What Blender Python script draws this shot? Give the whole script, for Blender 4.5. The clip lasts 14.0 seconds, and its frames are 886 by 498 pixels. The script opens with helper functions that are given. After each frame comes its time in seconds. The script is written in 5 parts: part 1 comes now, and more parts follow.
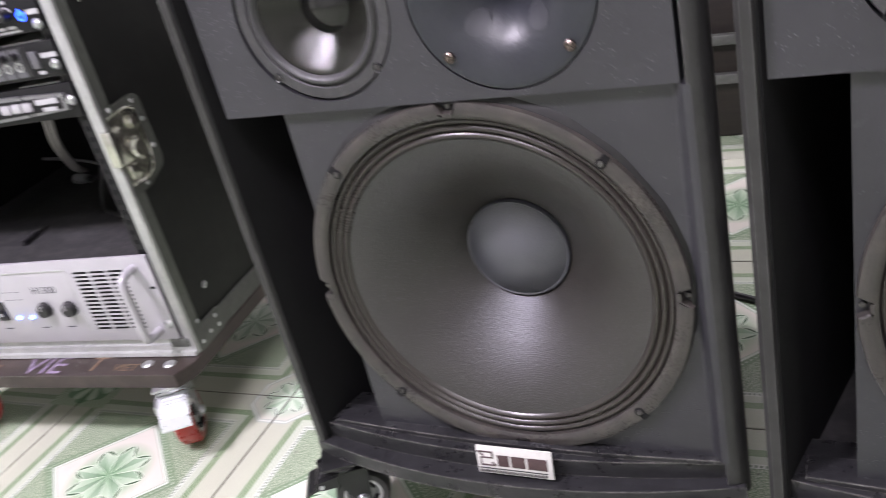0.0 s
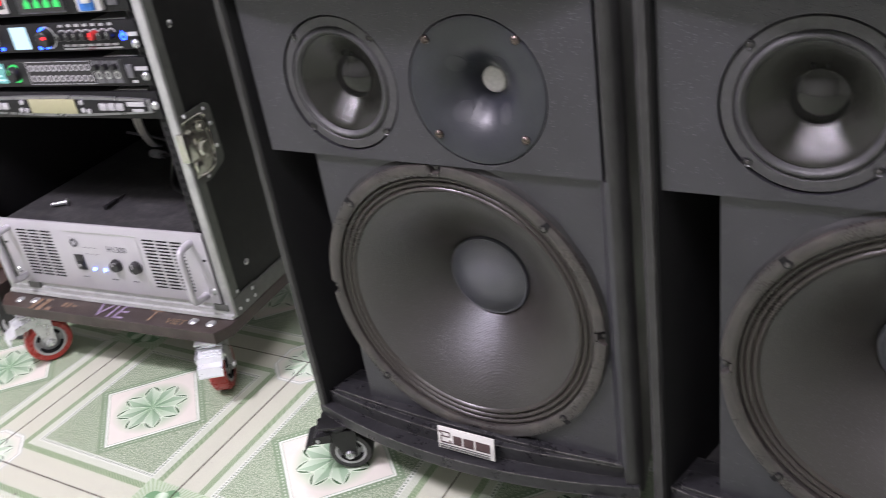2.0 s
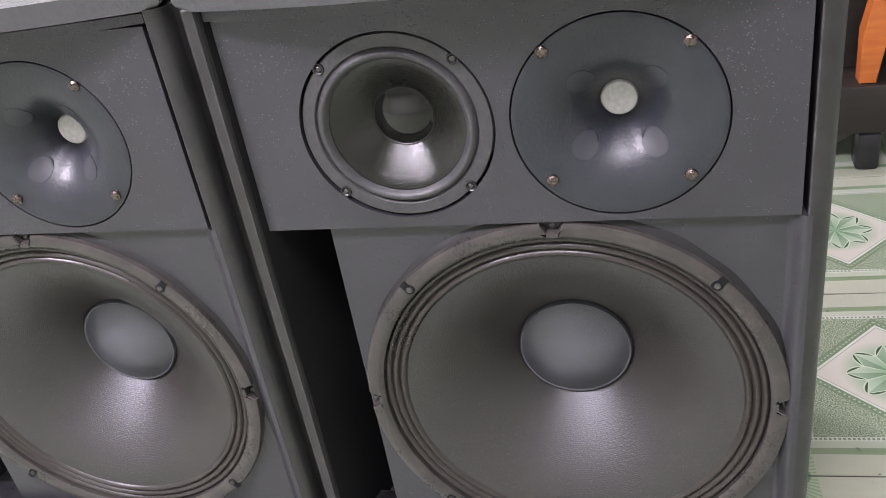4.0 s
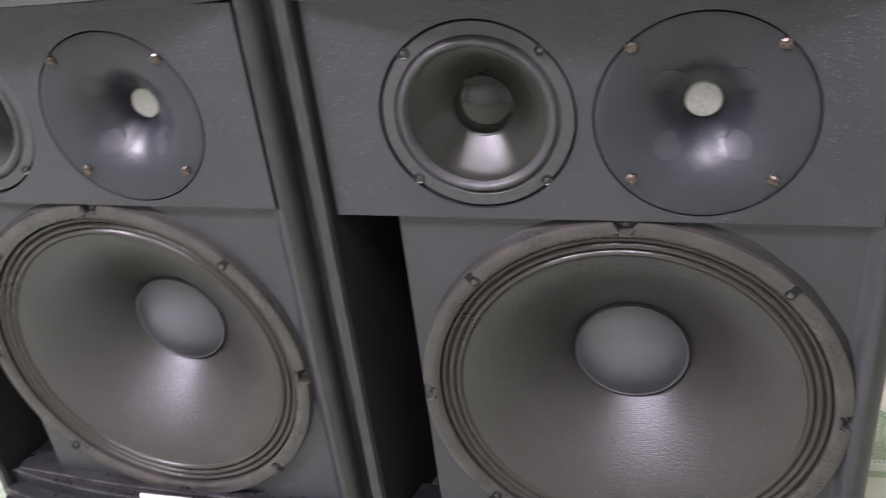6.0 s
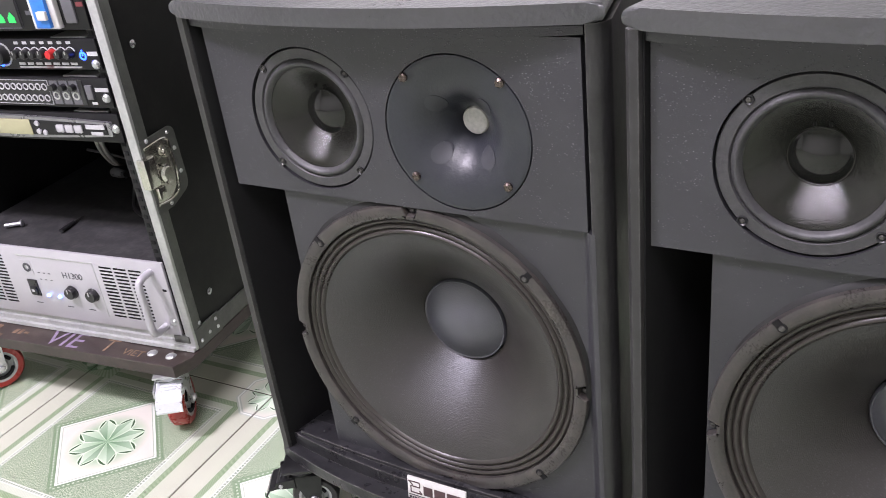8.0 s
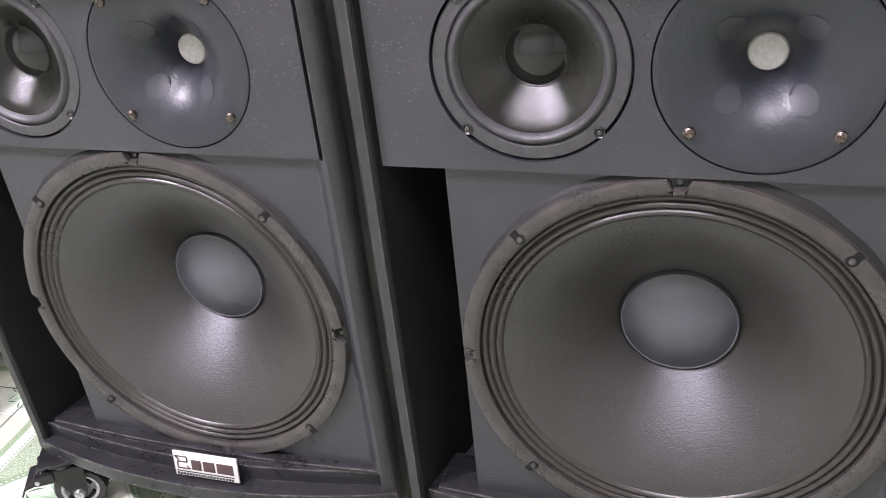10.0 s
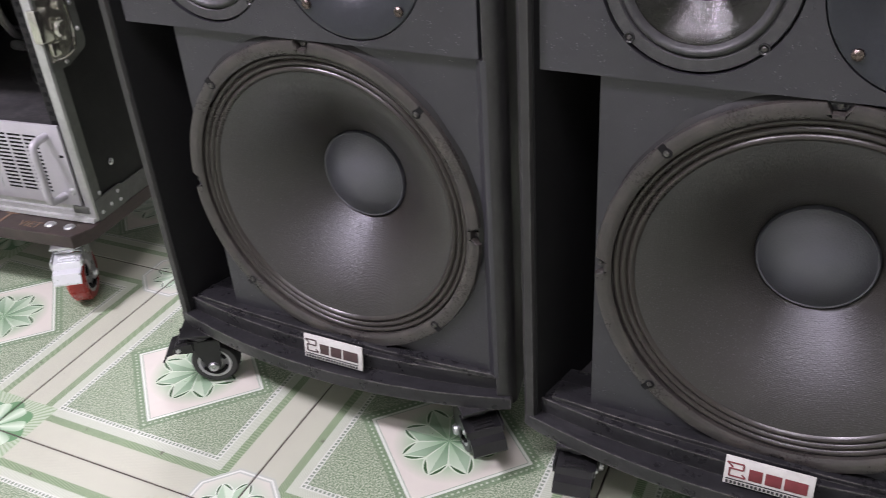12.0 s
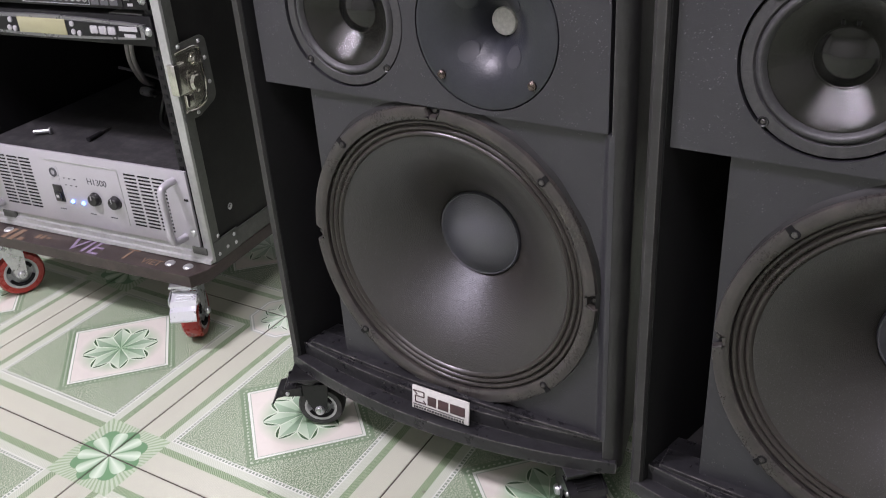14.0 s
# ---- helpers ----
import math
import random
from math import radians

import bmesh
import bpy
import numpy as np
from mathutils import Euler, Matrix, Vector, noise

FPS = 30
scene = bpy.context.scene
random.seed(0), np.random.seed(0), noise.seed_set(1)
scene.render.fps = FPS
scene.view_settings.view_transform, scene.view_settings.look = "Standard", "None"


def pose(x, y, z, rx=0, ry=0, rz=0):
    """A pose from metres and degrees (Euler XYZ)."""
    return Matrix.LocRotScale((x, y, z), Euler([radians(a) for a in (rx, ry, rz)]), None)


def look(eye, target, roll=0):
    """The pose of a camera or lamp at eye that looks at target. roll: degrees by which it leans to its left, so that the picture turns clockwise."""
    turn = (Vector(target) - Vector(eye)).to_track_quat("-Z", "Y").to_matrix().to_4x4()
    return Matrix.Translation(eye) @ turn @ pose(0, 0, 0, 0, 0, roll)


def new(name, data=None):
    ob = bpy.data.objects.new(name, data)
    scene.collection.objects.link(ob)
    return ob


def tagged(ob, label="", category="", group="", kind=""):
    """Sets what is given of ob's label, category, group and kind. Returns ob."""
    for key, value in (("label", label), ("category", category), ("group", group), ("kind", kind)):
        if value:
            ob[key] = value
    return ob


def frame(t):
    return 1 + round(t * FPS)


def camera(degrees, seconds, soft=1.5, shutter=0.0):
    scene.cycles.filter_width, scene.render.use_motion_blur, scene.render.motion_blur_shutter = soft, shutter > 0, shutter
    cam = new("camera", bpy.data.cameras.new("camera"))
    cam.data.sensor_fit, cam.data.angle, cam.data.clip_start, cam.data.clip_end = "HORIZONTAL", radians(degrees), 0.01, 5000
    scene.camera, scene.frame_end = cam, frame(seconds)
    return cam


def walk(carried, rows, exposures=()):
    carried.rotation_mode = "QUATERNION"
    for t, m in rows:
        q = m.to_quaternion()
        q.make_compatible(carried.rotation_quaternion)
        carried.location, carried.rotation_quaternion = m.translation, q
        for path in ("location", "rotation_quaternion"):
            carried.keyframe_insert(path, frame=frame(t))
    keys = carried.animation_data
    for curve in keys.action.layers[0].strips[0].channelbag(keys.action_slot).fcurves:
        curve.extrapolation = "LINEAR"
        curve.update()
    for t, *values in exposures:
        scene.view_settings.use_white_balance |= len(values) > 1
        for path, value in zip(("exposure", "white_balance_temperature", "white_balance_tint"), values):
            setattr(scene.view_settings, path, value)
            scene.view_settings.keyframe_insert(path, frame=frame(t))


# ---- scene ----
cam = camera(53.6, 14.0, soft=0.7, shutter=0.5)
PATH = [
    (0, (0.346, -0.65, 0.739), (-0.566, 0.893, -0.149), -14.4),
    (0.5, (0.376, -0.684, 0.821), (-0.684, 0.726, -0.121), -15.5),
    (1, (0.417, -0.68, 0.894), (-0.637, 0.618, -0.204), -13.0),
    (1.2, (0.434, -0.703, 0.919), (-0.603, 0.649, -0.128), -10.6),
    (1.5, (0.487, -0.725, 0.914), (-0.593, 0.669, -0.029), -9.7),
    (2, (0.524, -0.754, 0.889), (-0.494, 0.692, -0.045), -9.5),
    (2.5, (0.572, -0.697, 0.875), (-0.246, 0.863, -0.072), -12.2),
    (3, (0.608, -0.642, 0.873), (0.032, 0.995, -0.123), -11.9),
    (5.5, (0.591, -0.625, 0.861), (0.117, 1.04, -0.139), -9.2),
    (6, (0.563, -0.642, 0.862), (0.029, 1.009, -0.132), -7.1),
    (6.5, (0.519, -0.673, 0.878), (-0.228, 0.911, -0.088), -6.7),
    (7, (0.484, -0.698, 0.893), (-0.458, 0.793, -0.05), -7.0),
    (7.2, (0.482, -0.703, 0.907), (-0.49, 0.776, -0.026), -7.2),
    (9.3, (0.528, -0.671, 0.86), (-0.252, 0.901, -0.101), -7.6),
    (9.5, (0.54, -0.663, 0.847), (-0.16, 0.935, -0.131), -6.7),
    (10, (0.553, -0.645, 0.822), (-0.061, 0.979, -0.171), -6.4),
    (10.5, (0.554, -0.637, 0.799), (-0.027, 0.981, -0.223), -6.0),
    (11, (0.549, -0.642, 0.78), (-0.034, 0.957, -0.27), -4.4),
    (11.5, (0.538, -0.668, 0.776), (-0.165, 0.874, -0.286), -3.4),
    (12, (0.544, -0.707, 0.792), (-0.288, 0.778, -0.257), -4.4),
    (12.5, (0.545, -0.733, 0.8), (-0.331, 0.739, -0.233), -3.8),
    (13, (0.526, -0.744, 0.81), (-0.416, 0.702, -0.202), -3.3),
    (13.5, (0.507, -0.748, 0.821), (-0.477, 0.685, -0.167), -3.7),
    (14, (0.508, -0.745, 0.829), (-0.482, 0.706, -0.128), -4.1),
]
EXPOSURES = [(0, 0.54), (0.5, 0.07), (1, -0.25), (1.5, 0.20), (2, 0.29), (2.5, 0.70), (3, 0.91), (5.5, 0.80), (6, 0.85), (6.5, 0.77), (7, 0.40),
             (9.5, 0.86), (10, 0.92), (10.5, 0.94), (11, 0.75), (11.5, 0.40), (12, 0.10), (12.5, 0.02), (13, -0.02), (13.5, -0.01), (14, 0.03)]
walk(cam, [(t, look(eye, target, roll)) for t, eye, target, roll in PATH], EXPOSURES)

# ---- world and lamps ----
world = bpy.data.worlds.new("room_air")
scene.world = world
world.use_nodes = True
world.node_tree.nodes["Background"].inputs[0].default_value = (0.75, 0.85, 1.0, 1)
world.node_tree.nodes["Background"].inputs[1].default_value = 0.05


def area_lamp(x, y, z, sx, sy, watts, color=(1.0, 0.89, 1.08)):
    data = bpy.data.lights.new("panel_light", "AREA")
    data.shape, data.size, data.size_y, data.energy, data.color = "RECTANGLE", sx, sy, watts, color
    ob = new("panel_light", data)
    ob.matrix_world = pose(x, y, z)
    return ob


# x, y, width, depth, watts: one strong panel to the left, a group of six small ones, one far behind
PANELS = [(-1.10, -1.15, 0.36, 0.30, 78.0), (0.06, -1.05, 0.20, 0.18, 5.4), (0.38, -1.05, 0.20, 0.18, 5.4), (0.70, -1.05, 0.20, 0.18, 5.4),
          (0.06, -1.48, 0.20, 0.18, 5.4), (0.38, -1.48, 0.20, 0.18, 5.4), (0.70, -1.48, 0.20, 0.18, 5.4), (-0.95, 1.45, 0.36, 0.30, 34.0)]
LAMP_Z = 2.62
for tx, ty, sx, sy, watts in PANELS:
    area_lamp(tx, ty, LAMP_Z, sx, sy, watts)


# ---- node helpers ----
def socket_in(nt, sock, value):
    if isinstance(value, (int, float)):
        sock.default_value = value
    elif isinstance(value, tuple):
        sock.default_value = (*value, 1.0) if len(value) == 3 and len(sock.default_value) == 4 else value
    else:
        nt.links.new(value, sock)


def calc(nt, op, *args, clamp=False):
    n = nt.nodes.new("ShaderNodeMath")
    n.operation, n.use_clamp = op, clamp
    for i, v in enumerate(args):
        socket_in(nt, n.inputs[i], v)
    return n.outputs[0]


def blend(nt, fac, a, b):
    n = nt.nodes.new("ShaderNodeMix")
    n.data_type = "RGBA"
    socket_in(nt, n.inputs[0], fac), socket_in(nt, n.inputs[6], a), socket_in(nt, n.inputs[7], b)
    return n.outputs[2]


def noise_tex(nt, vec, scale, detail=3.0, rough=0.55):
    n = nt.nodes.new("ShaderNodeTexNoise")
    nt.links.new(vec, n.inputs["Vector"])
    n.inputs["Scale"].default_value, n.inputs["Detail"].default_value, n.inputs["Roughness"].default_value = scale, detail, rough
    return n.outputs["Fac"]


def ramp01(nt, x, lo, hi):
    n = nt.nodes.new("ShaderNodeMapRange")
    socket_in(nt, n.inputs[0], x)
    n.inputs[1].default_value, n.inputs[2].default_value = lo, hi
    return n.outputs[0]


def fresh(name):
    m = bpy.data.materials.new(name)
    m.use_nodes = True
    return m, m.node_tree, m.node_tree.nodes["Principled BSDF"]


def bump_of(nt, height, strength, distance, bsdf, normal=None):
    n = nt.nodes.new("ShaderNodeBump")
    n.inputs["Strength"].default_value, n.inputs["Distance"].default_value = strength, distance
    nt.links.new(height, n.inputs["Height"])
    if normal:
        nt.links.new(normal, n.inputs["Normal"])
    nt.links.new(n.outputs[0], bsdf.inputs["Normal"])
    return n.outputs[0]


def surface(name, color, rough=0.5, metal=0.0, vary=0.25, large=6.0, fine=180.0, bump=0.15, depth=0.0006, dust=0.0, spec=0.5,
            dust_color=(0.30, 0.29, 0.27), coat=0.0):
    """Paint, metal or plastic with stains at a large scale, grain at a fine one, uneven gloss, relief and dust that lies in blotches."""
    m, nt, b = fresh(name)
    vec = nt.nodes.new("ShaderNodeTexCoord").outputs["Object"]
    big, small = noise_tex(nt, vec, large, 4.0), noise_tex(nt, vec, fine, 2.0)
    mixed = calc(nt, "MULTIPLY_ADD", big, 0.65, calc(nt, "MULTIPLY", small, 0.35))
    lo, hi = tuple(c * (1 - vary) for c in color), tuple(min(1, c * (1 + vary)) for c in color)
    col = blend(nt, ramp01(nt, mixed, 0.3, 0.7), lo, hi)
    if dust:
        col = blend(nt, calc(nt, "MULTIPLY", ramp01(nt, noise_tex(nt, vec, large * 2.3, 6.0, 0.7), 0.45, 0.85), dust), col, dust_color)
    nt.links.new(col, b.inputs["Base Color"])
    nt.links.new(calc(nt, "ADD", calc(nt, "MULTIPLY", calc(nt, "SUBTRACT", mixed, 0.5), 0.35), rough, clamp=True), b.inputs["Roughness"])
    b.inputs["Metallic"].default_value = metal
    b.inputs["Specular IOR Level"].default_value = spec
    b.inputs["Coat Weight"].default_value = coat
    if bump:
        bump_of(nt, small, bump, depth, b)
    return m


def wear_edges(m, radius, color, amount):
    """Paint rubbed off along the sharp edges, in patches."""
    nt, b = m.node_tree, m.node_tree.nodes["Principled BSDF"]
    soft = nt.nodes.new("ShaderNodeBevel")
    soft.samples = 4
    soft.inputs["Radius"].default_value = radius
    dot = nt.nodes.new("ShaderNodeVectorMath")
    dot.operation = "DOT_PRODUCT"
    nt.links.new(soft.outputs[0], dot.inputs[0])
    nt.links.new(nt.nodes.new("ShaderNodeNewGeometry").outputs["Normal"], dot.inputs[1])
    vec = nt.nodes.new("ShaderNodeTexCoord").outputs["Object"]
    patch = ramp01(nt, noise_tex(nt, vec, 55.0, 5.0, 0.75), 0.36, 0.66)
    mask = calc(nt, "MULTIPLY", ramp01(nt, dot.outputs["Value"], 0.985, 0.86), calc(nt, "MULTIPLY", patch, amount))
    old = b.inputs["Base Color"].links[0].from_socket
    nt.links.new(blend(nt, mask, old, color), b.inputs["Base Color"])
    return m


def glow(name, color, strength, base=(0.02, 0.02, 0.02)):
    m, nt, b = fresh(name)
    b.inputs["Base Color"].default_value = (*base, 1)
    b.inputs["Emission Color"].default_value = (*color, 1)
    b.inputs["Emission Strength"].default_value = strength
    b.inputs["Roughness"].default_value = 0.35
    return m


# ---- materials ----
def cabinet_paint():
    """Black structured paint: fine grain, and scattered raised droplets with glints painted in."""
    m, nt, b = fresh("black_structure_paint")
    vec = nt.nodes.new("ShaderNodeTexCoord").outputs["Object"]
    big, grain = noise_tex(nt, vec, 7.0, 4.0), noise_tex(nt, vec, 420.0, 2.0)
    stretch = nt.nodes.new("ShaderNodeMapping")
    stretch.inputs["Scale"].default_value = (0.8, 1.0, 1.25)
    nt.links.new(vec, stretch.inputs[0])
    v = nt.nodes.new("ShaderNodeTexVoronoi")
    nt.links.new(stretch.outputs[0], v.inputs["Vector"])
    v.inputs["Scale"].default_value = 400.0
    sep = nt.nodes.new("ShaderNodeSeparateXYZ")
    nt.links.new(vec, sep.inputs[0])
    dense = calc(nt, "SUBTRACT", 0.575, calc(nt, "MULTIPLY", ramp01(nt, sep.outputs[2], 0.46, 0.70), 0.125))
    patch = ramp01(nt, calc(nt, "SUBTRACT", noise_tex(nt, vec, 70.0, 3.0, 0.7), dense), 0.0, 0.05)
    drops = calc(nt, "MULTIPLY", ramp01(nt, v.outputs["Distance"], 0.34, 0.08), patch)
    col = blend(nt, ramp01(nt, big, 0.3, 0.7), (0.023, 0.0230, 0.0268), (0.036, 0.0360, 0.0410))
    col = blend(nt, calc(nt, "MULTIPLY", ramp01(nt, noise_tex(nt, vec, 60.0, 6.0, 0.75), 0.62, 0.8), 0.22), col, (0.13, 0.125, 0.125))
    # pale droplet tops: their glints, painted into the base colour
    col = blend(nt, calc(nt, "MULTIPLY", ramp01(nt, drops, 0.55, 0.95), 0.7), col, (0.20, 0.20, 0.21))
    nt.links.new(col, b.inputs["Base Color"])
    gloss = calc(nt, "SUBTRACT", calc(nt, "ADD", calc(nt, "MULTIPLY", big, 0.2), 0.29), calc(nt, "MULTIPLY", drops, 0.14))
    nt.links.new(gloss, b.inputs["Roughness"])
    height = calc(nt, "ADD", calc(nt, "MULTIPLY", grain, 0.5), calc(nt, "ADD", calc(nt, "MULTIPLY", drops, 1.5), calc(nt, "MULTIPLY", noise_tex(nt, vec, 130.0, 3.0), 1.0)))
    bump_of(nt, height, 0.6, 0.0005, b)
    return m


def cone_paper():
    m, nt, b = fresh("dark_paper_cone")
    vec = nt.nodes.new("ShaderNodeTexCoord").outputs["Object"]
    sep = nt.nodes.new("ShaderNodeSeparateXYZ")
    nt.links.new(vec, sep.inputs[0])
    r = calc(nt, "SQRT", calc(nt, "ADD", calc(nt, "POWER", sep.outputs[0], 2.0), calc(nt, "POWER", sep.outputs[2], 2.0)))
    rings = calc(nt, "SINE", calc(nt, "MULTIPLY", r, 4200.0))
    big, grain = noise_tex(nt, vec, 9.0, 5.0, 0.65), noise_tex(nt, vec, 620.0, 3.0)
    col = blend(nt, ramp01(nt, big, 0.3, 0.7), (0.0188, 0.0165, 0.0136), (0.0275, 0.0244, 0.0206))
    # pale specks: dust on the paper, and small glints painted with it
    col = blend(nt, calc(nt, "MULTIPLY", ramp01(nt, grain, 0.58, 0.74), 0.5), col, (0.11, 0.11, 0.115))
    nt.links.new(col, b.inputs["Base Color"])
    nt.links.new(calc(nt, "ADD", calc(nt, "MULTIPLY", big, 0.14), calc(nt, "ADD", calc(nt, "MULTIPLY", grain, 0.22), 0.205)), b.inputs["Roughness"])
    b.inputs["Specular IOR Level"].default_value = 0.7
    b.inputs["Specular Tint"].default_value = (0.90, 0.93, 1.0, 1.0)
    height = calc(nt, "ADD", calc(nt, "MULTIPLY", rings, 0.05), calc(nt, "ADD", grain, calc(nt, "MULTIPLY", noise_tex(nt, vec, 240.0, 3.0, 0.7), 0.30)))
    bump_of(nt, height, 0.75, 0.0006, b)
    return m


def glossy_cone():
    """Dark lacquered cone, its gloss broken by fine brushed grain so that highlights sparkle."""
    m, nt, b = fresh("glossy_black_cone")
    vec = nt.nodes.new("ShaderNodeTexCoord").outputs["Object"]
    grain, patch = noise_tex(nt, vec, 620.0, 3.0, 0.75), noise_tex(nt, vec, 210.0, 4.0, 0.7)
    col = blend(nt, ramp01(nt, patch, 0.3, 0.7), (0.0055, 0.0056, 0.0042), (0.0105, 0.0105, 0.0085))
    nt.links.new(col, b.inputs["Base Color"])
    nt.links.new(calc(nt, "ADD", calc(nt, "MULTIPLY", ramp01(nt, patch, 0.3, 0.7), 0.13), 0.06), b.inputs["Roughness"])
    bump_of(nt, calc(nt, "ADD", grain, calc(nt, "MULTIPLY", patch, 1.5)), 0.48, 0.0005, b)
    return m


def flower(nt, cx, cy, s):
    """Eight pointed petals round (cx, cy): masks of the petal, of its light kite, of its white lines, and of the kite's shaded half."""
    r = calc(nt, "SQRT", calc(nt, "ADD", calc(nt, "MULTIPLY", cx, cx), calc(nt, "MULTIPLY", cy, cy)))
    turn = calc(nt, "DIVIDE", calc(nt, "ARCTAN2", cy, cx), math.pi / 4)
    a = calc(nt, "MULTIPLY", calc(nt, "PINGPONG", turn, 0.5), math.pi / 4)
    along, off = calc(nt, "MULTIPLY", r, calc(nt, "COSINE", a)), calc(nt, "MULTIPLY", r, calc(nt, "SINE", a))
    k = calc(nt, "DIVIDE", calc(nt, "MAXIMUM", calc(nt, "SUBTRACT", along, 0.036 * s), 0.0), 0.026 * s)
    round_edge = calc(nt, "MULTIPLY", calc(nt, "SQRT", calc(nt, "MAXIMUM", calc(nt, "SUBTRACT", 1.0, calc(nt, "MULTIPLY", k, k)), 0.0)), 0.0155 * s)
    kite_edge = calc(nt, "MULTIPLY", calc(nt, "SUBTRACT", 1.0, k), 0.0155 * s)
    petal = calc(nt, "LESS_THAN", off, round_edge)
    kite = calc(nt, "LESS_THAN", off, kite_edge)
    line = calc(nt, "LESS_THAN", calc(nt, "ABSOLUTE", calc(nt, "SUBTRACT", off, kite_edge)), 0.0009 * s)
    line = calc(nt, "MAXIMUM", line, calc(nt, "LESS_THAN", calc(nt, "ABSOLUTE", calc(nt, "SUBTRACT", off, round_edge)), 0.0011 * s))
    line = calc(nt, "MULTIPLY", line, calc(nt, "LESS_THAN", along, 0.0625 * s))
    line = calc(nt, "MAXIMUM", line, calc(nt, "MULTIPLY", calc(nt, "LESS_THAN", calc(nt, "ABSOLUTE", calc(nt, "SUBTRACT", a, math.pi / 8)), 0.03), kite))
    half = calc(nt, "LESS_THAN", calc(nt, "FRACT", calc(nt, "ADD", turn, 16.0)), 0.5)
    return r, turn, petal, kite, line, half


def tile_glaze():
    """Printed glazed floor tile: cream margins, green bands, speckled field, white diamond with a green flower, and corner rosettes of two kinds."""
    m, nt, b = fresh("green_printed_tile_glaze")
    vec = nt.nodes.new("ShaderNodeTexCoord").outputs["Object"]
    sep = nt.nodes.new("ShaderNodeSeparateXYZ")
    nt.links.new(vec, sep.inputs[0])
    x, y = sep.outputs[0], sep.outputs[1]
    C = lambda op, *a: calc(nt, op, *a)
    ax, ay = C("ABSOLUTE", x), C("ABSOLUTE", y)
    side = C("MAXIMUM", ax, ay)
    least = C("MINIMUM", ax, ay)
    s = C("ADD", ax, ay)
    inside = lambda v, lo, hi: C("MULTIPLY", C("GREATER_THAN", v, lo), C("LESS_THAN", v, hi))
    fine, big = noise_tex(nt, vec, 900.0, 2.0, 0.7), noise_tex(nt, vec, 5.0, 3.0)
    speck = noise_tex(nt, vec, 460.0, 3.0, 0.8)
    cream, white, band, deep = (0.525, 0.535, 0.430), (0.600, 0.575, 0.505), (0.150, 0.235, 0.115), (0.042, 0.100, 0.038)
    col = blend(nt, ramp01(nt, fine, 0.35, 0.7), (0.43, 0.45, 0.355), cream)
    weave = C("GREATER_THAN", C("SINE", C("MULTIPLY", C("ADD", side, C("MULTIPLY", least, 0.35)), 2300.0)), 0.2)
    col = blend(nt, C("MULTIPLY", weave, 0.28), col, (0.39, 0.42, 0.325))
    hatch = C("GREATER_THAN", C("FRACT", C("MULTIPLY", C("ADD", least, C("MULTIPLY", side, 0.7)), 300.0)), 0.5)
    col = blend(nt, inside(side, 0.1500, 0.1615), col, blend(nt, C("MULTIPLY", hatch, 0.7), band, (0.36, 0.43, 0.29)))
    col = blend(nt, inside(side, 0.1375, 0.1500), col, blend(nt, C("MULTIPLY", hatch, 0.5), (0.50, 0.54, 0.44), (0.36, 0.41, 0.31)))
    field = blend(nt, ramp01(nt, speck, 0.43, 0.59), (0.095, 0.165, 0.080), (0.48, 0.53, 0.40))
    col = blend(nt, C("LESS_THAN", side, 0.1375), col, field)
    dash = C("MULTIPLY", inside(side, 0.1315, 0.1355), C("GREATER_THAN", C("FRACT", C("MULTIPLY", least, 170.0)), 0.42))
    col = blend(nt, inside(side, 0.1300, 0.1375), col, (0.58, 0.61, 0.54))
    col = blend(nt, dash, col, (0.20, 0.25, 0.19))
    # the diamond and its frame
    d = C("SUBTRACT", ax, ay)
    frame_dash = C("MULTIPLY", inside(s, 0.1182, 0.1220), C("LESS_THAN", C("FRACT", C("MULTIPLY", d, 95.0)), 0.45))
    col = blend(nt, C("LESS_THAN", s, 0.1285), col, blend(nt, ramp01(nt, speck, 0.40, 0.65), (0.12, 0.19, 0.105), (0.24, 0.33, 0.20)))
    col = blend(nt, C("MULTIPLY", frame_dash, 0.75), col, (0.55, 0.61, 0.49))
    col = blend(nt, C("LESS_THAN", s, 0.1125), col, (0.62, 0.66, 0.58))
    col = blend(nt, inside(s, 0.1055, 0.1075), col, (0.33, 0.40, 0.31))
    r, turn, petal, kite, line, half = flower(nt, x, y, 1.0)
    ground = blend(nt, ramp01(nt, r, 0.072, 0.046), white, (0.32, 0.45, 0.29))
    col = blend(nt, C("LESS_THAN", s, 0.1055), col, ground)
    light = blend(nt, ramp01(nt, r, 0.010, 0.055), (0.25, 0.39, 0.235), (0.48, 0.57, 0.44))
    shade = blend(nt, ramp01(nt, r, 0.008, 0.050), (0.13, 0.24, 0.13), (0.30, 0.42, 0.285))
    petals = blend(nt, kite, deep, blend(nt, half, light, shade))
    col = blend(nt, petal, col, petals)
    col = blend(nt, line, col, (0.52, 0.60, 0.47))
    # corner rosettes: white octagons on two corners, green squares on the other two
    cx, cy = C("SUBTRACT", 0.19825, ax), C("SUBTRACT", 0.19825, ay)
    corner = C("MAXIMUM", cx, cy)
    eight = C("MAXIMUM", corner, C("MULTIPLY", C("ADD", cx, cy), 0.7071))
    same = C("GREATER_THAN", C("MULTIPLY", x, y), 0.0)
    r2, turn2, petal2, kite2, line2, half2 = flower(nt, cx, cy, 0.70)
    rose = blend(nt, ramp01(nt, r2, 0.058, 0.030), white, (0.42, 0.54, 0.40))
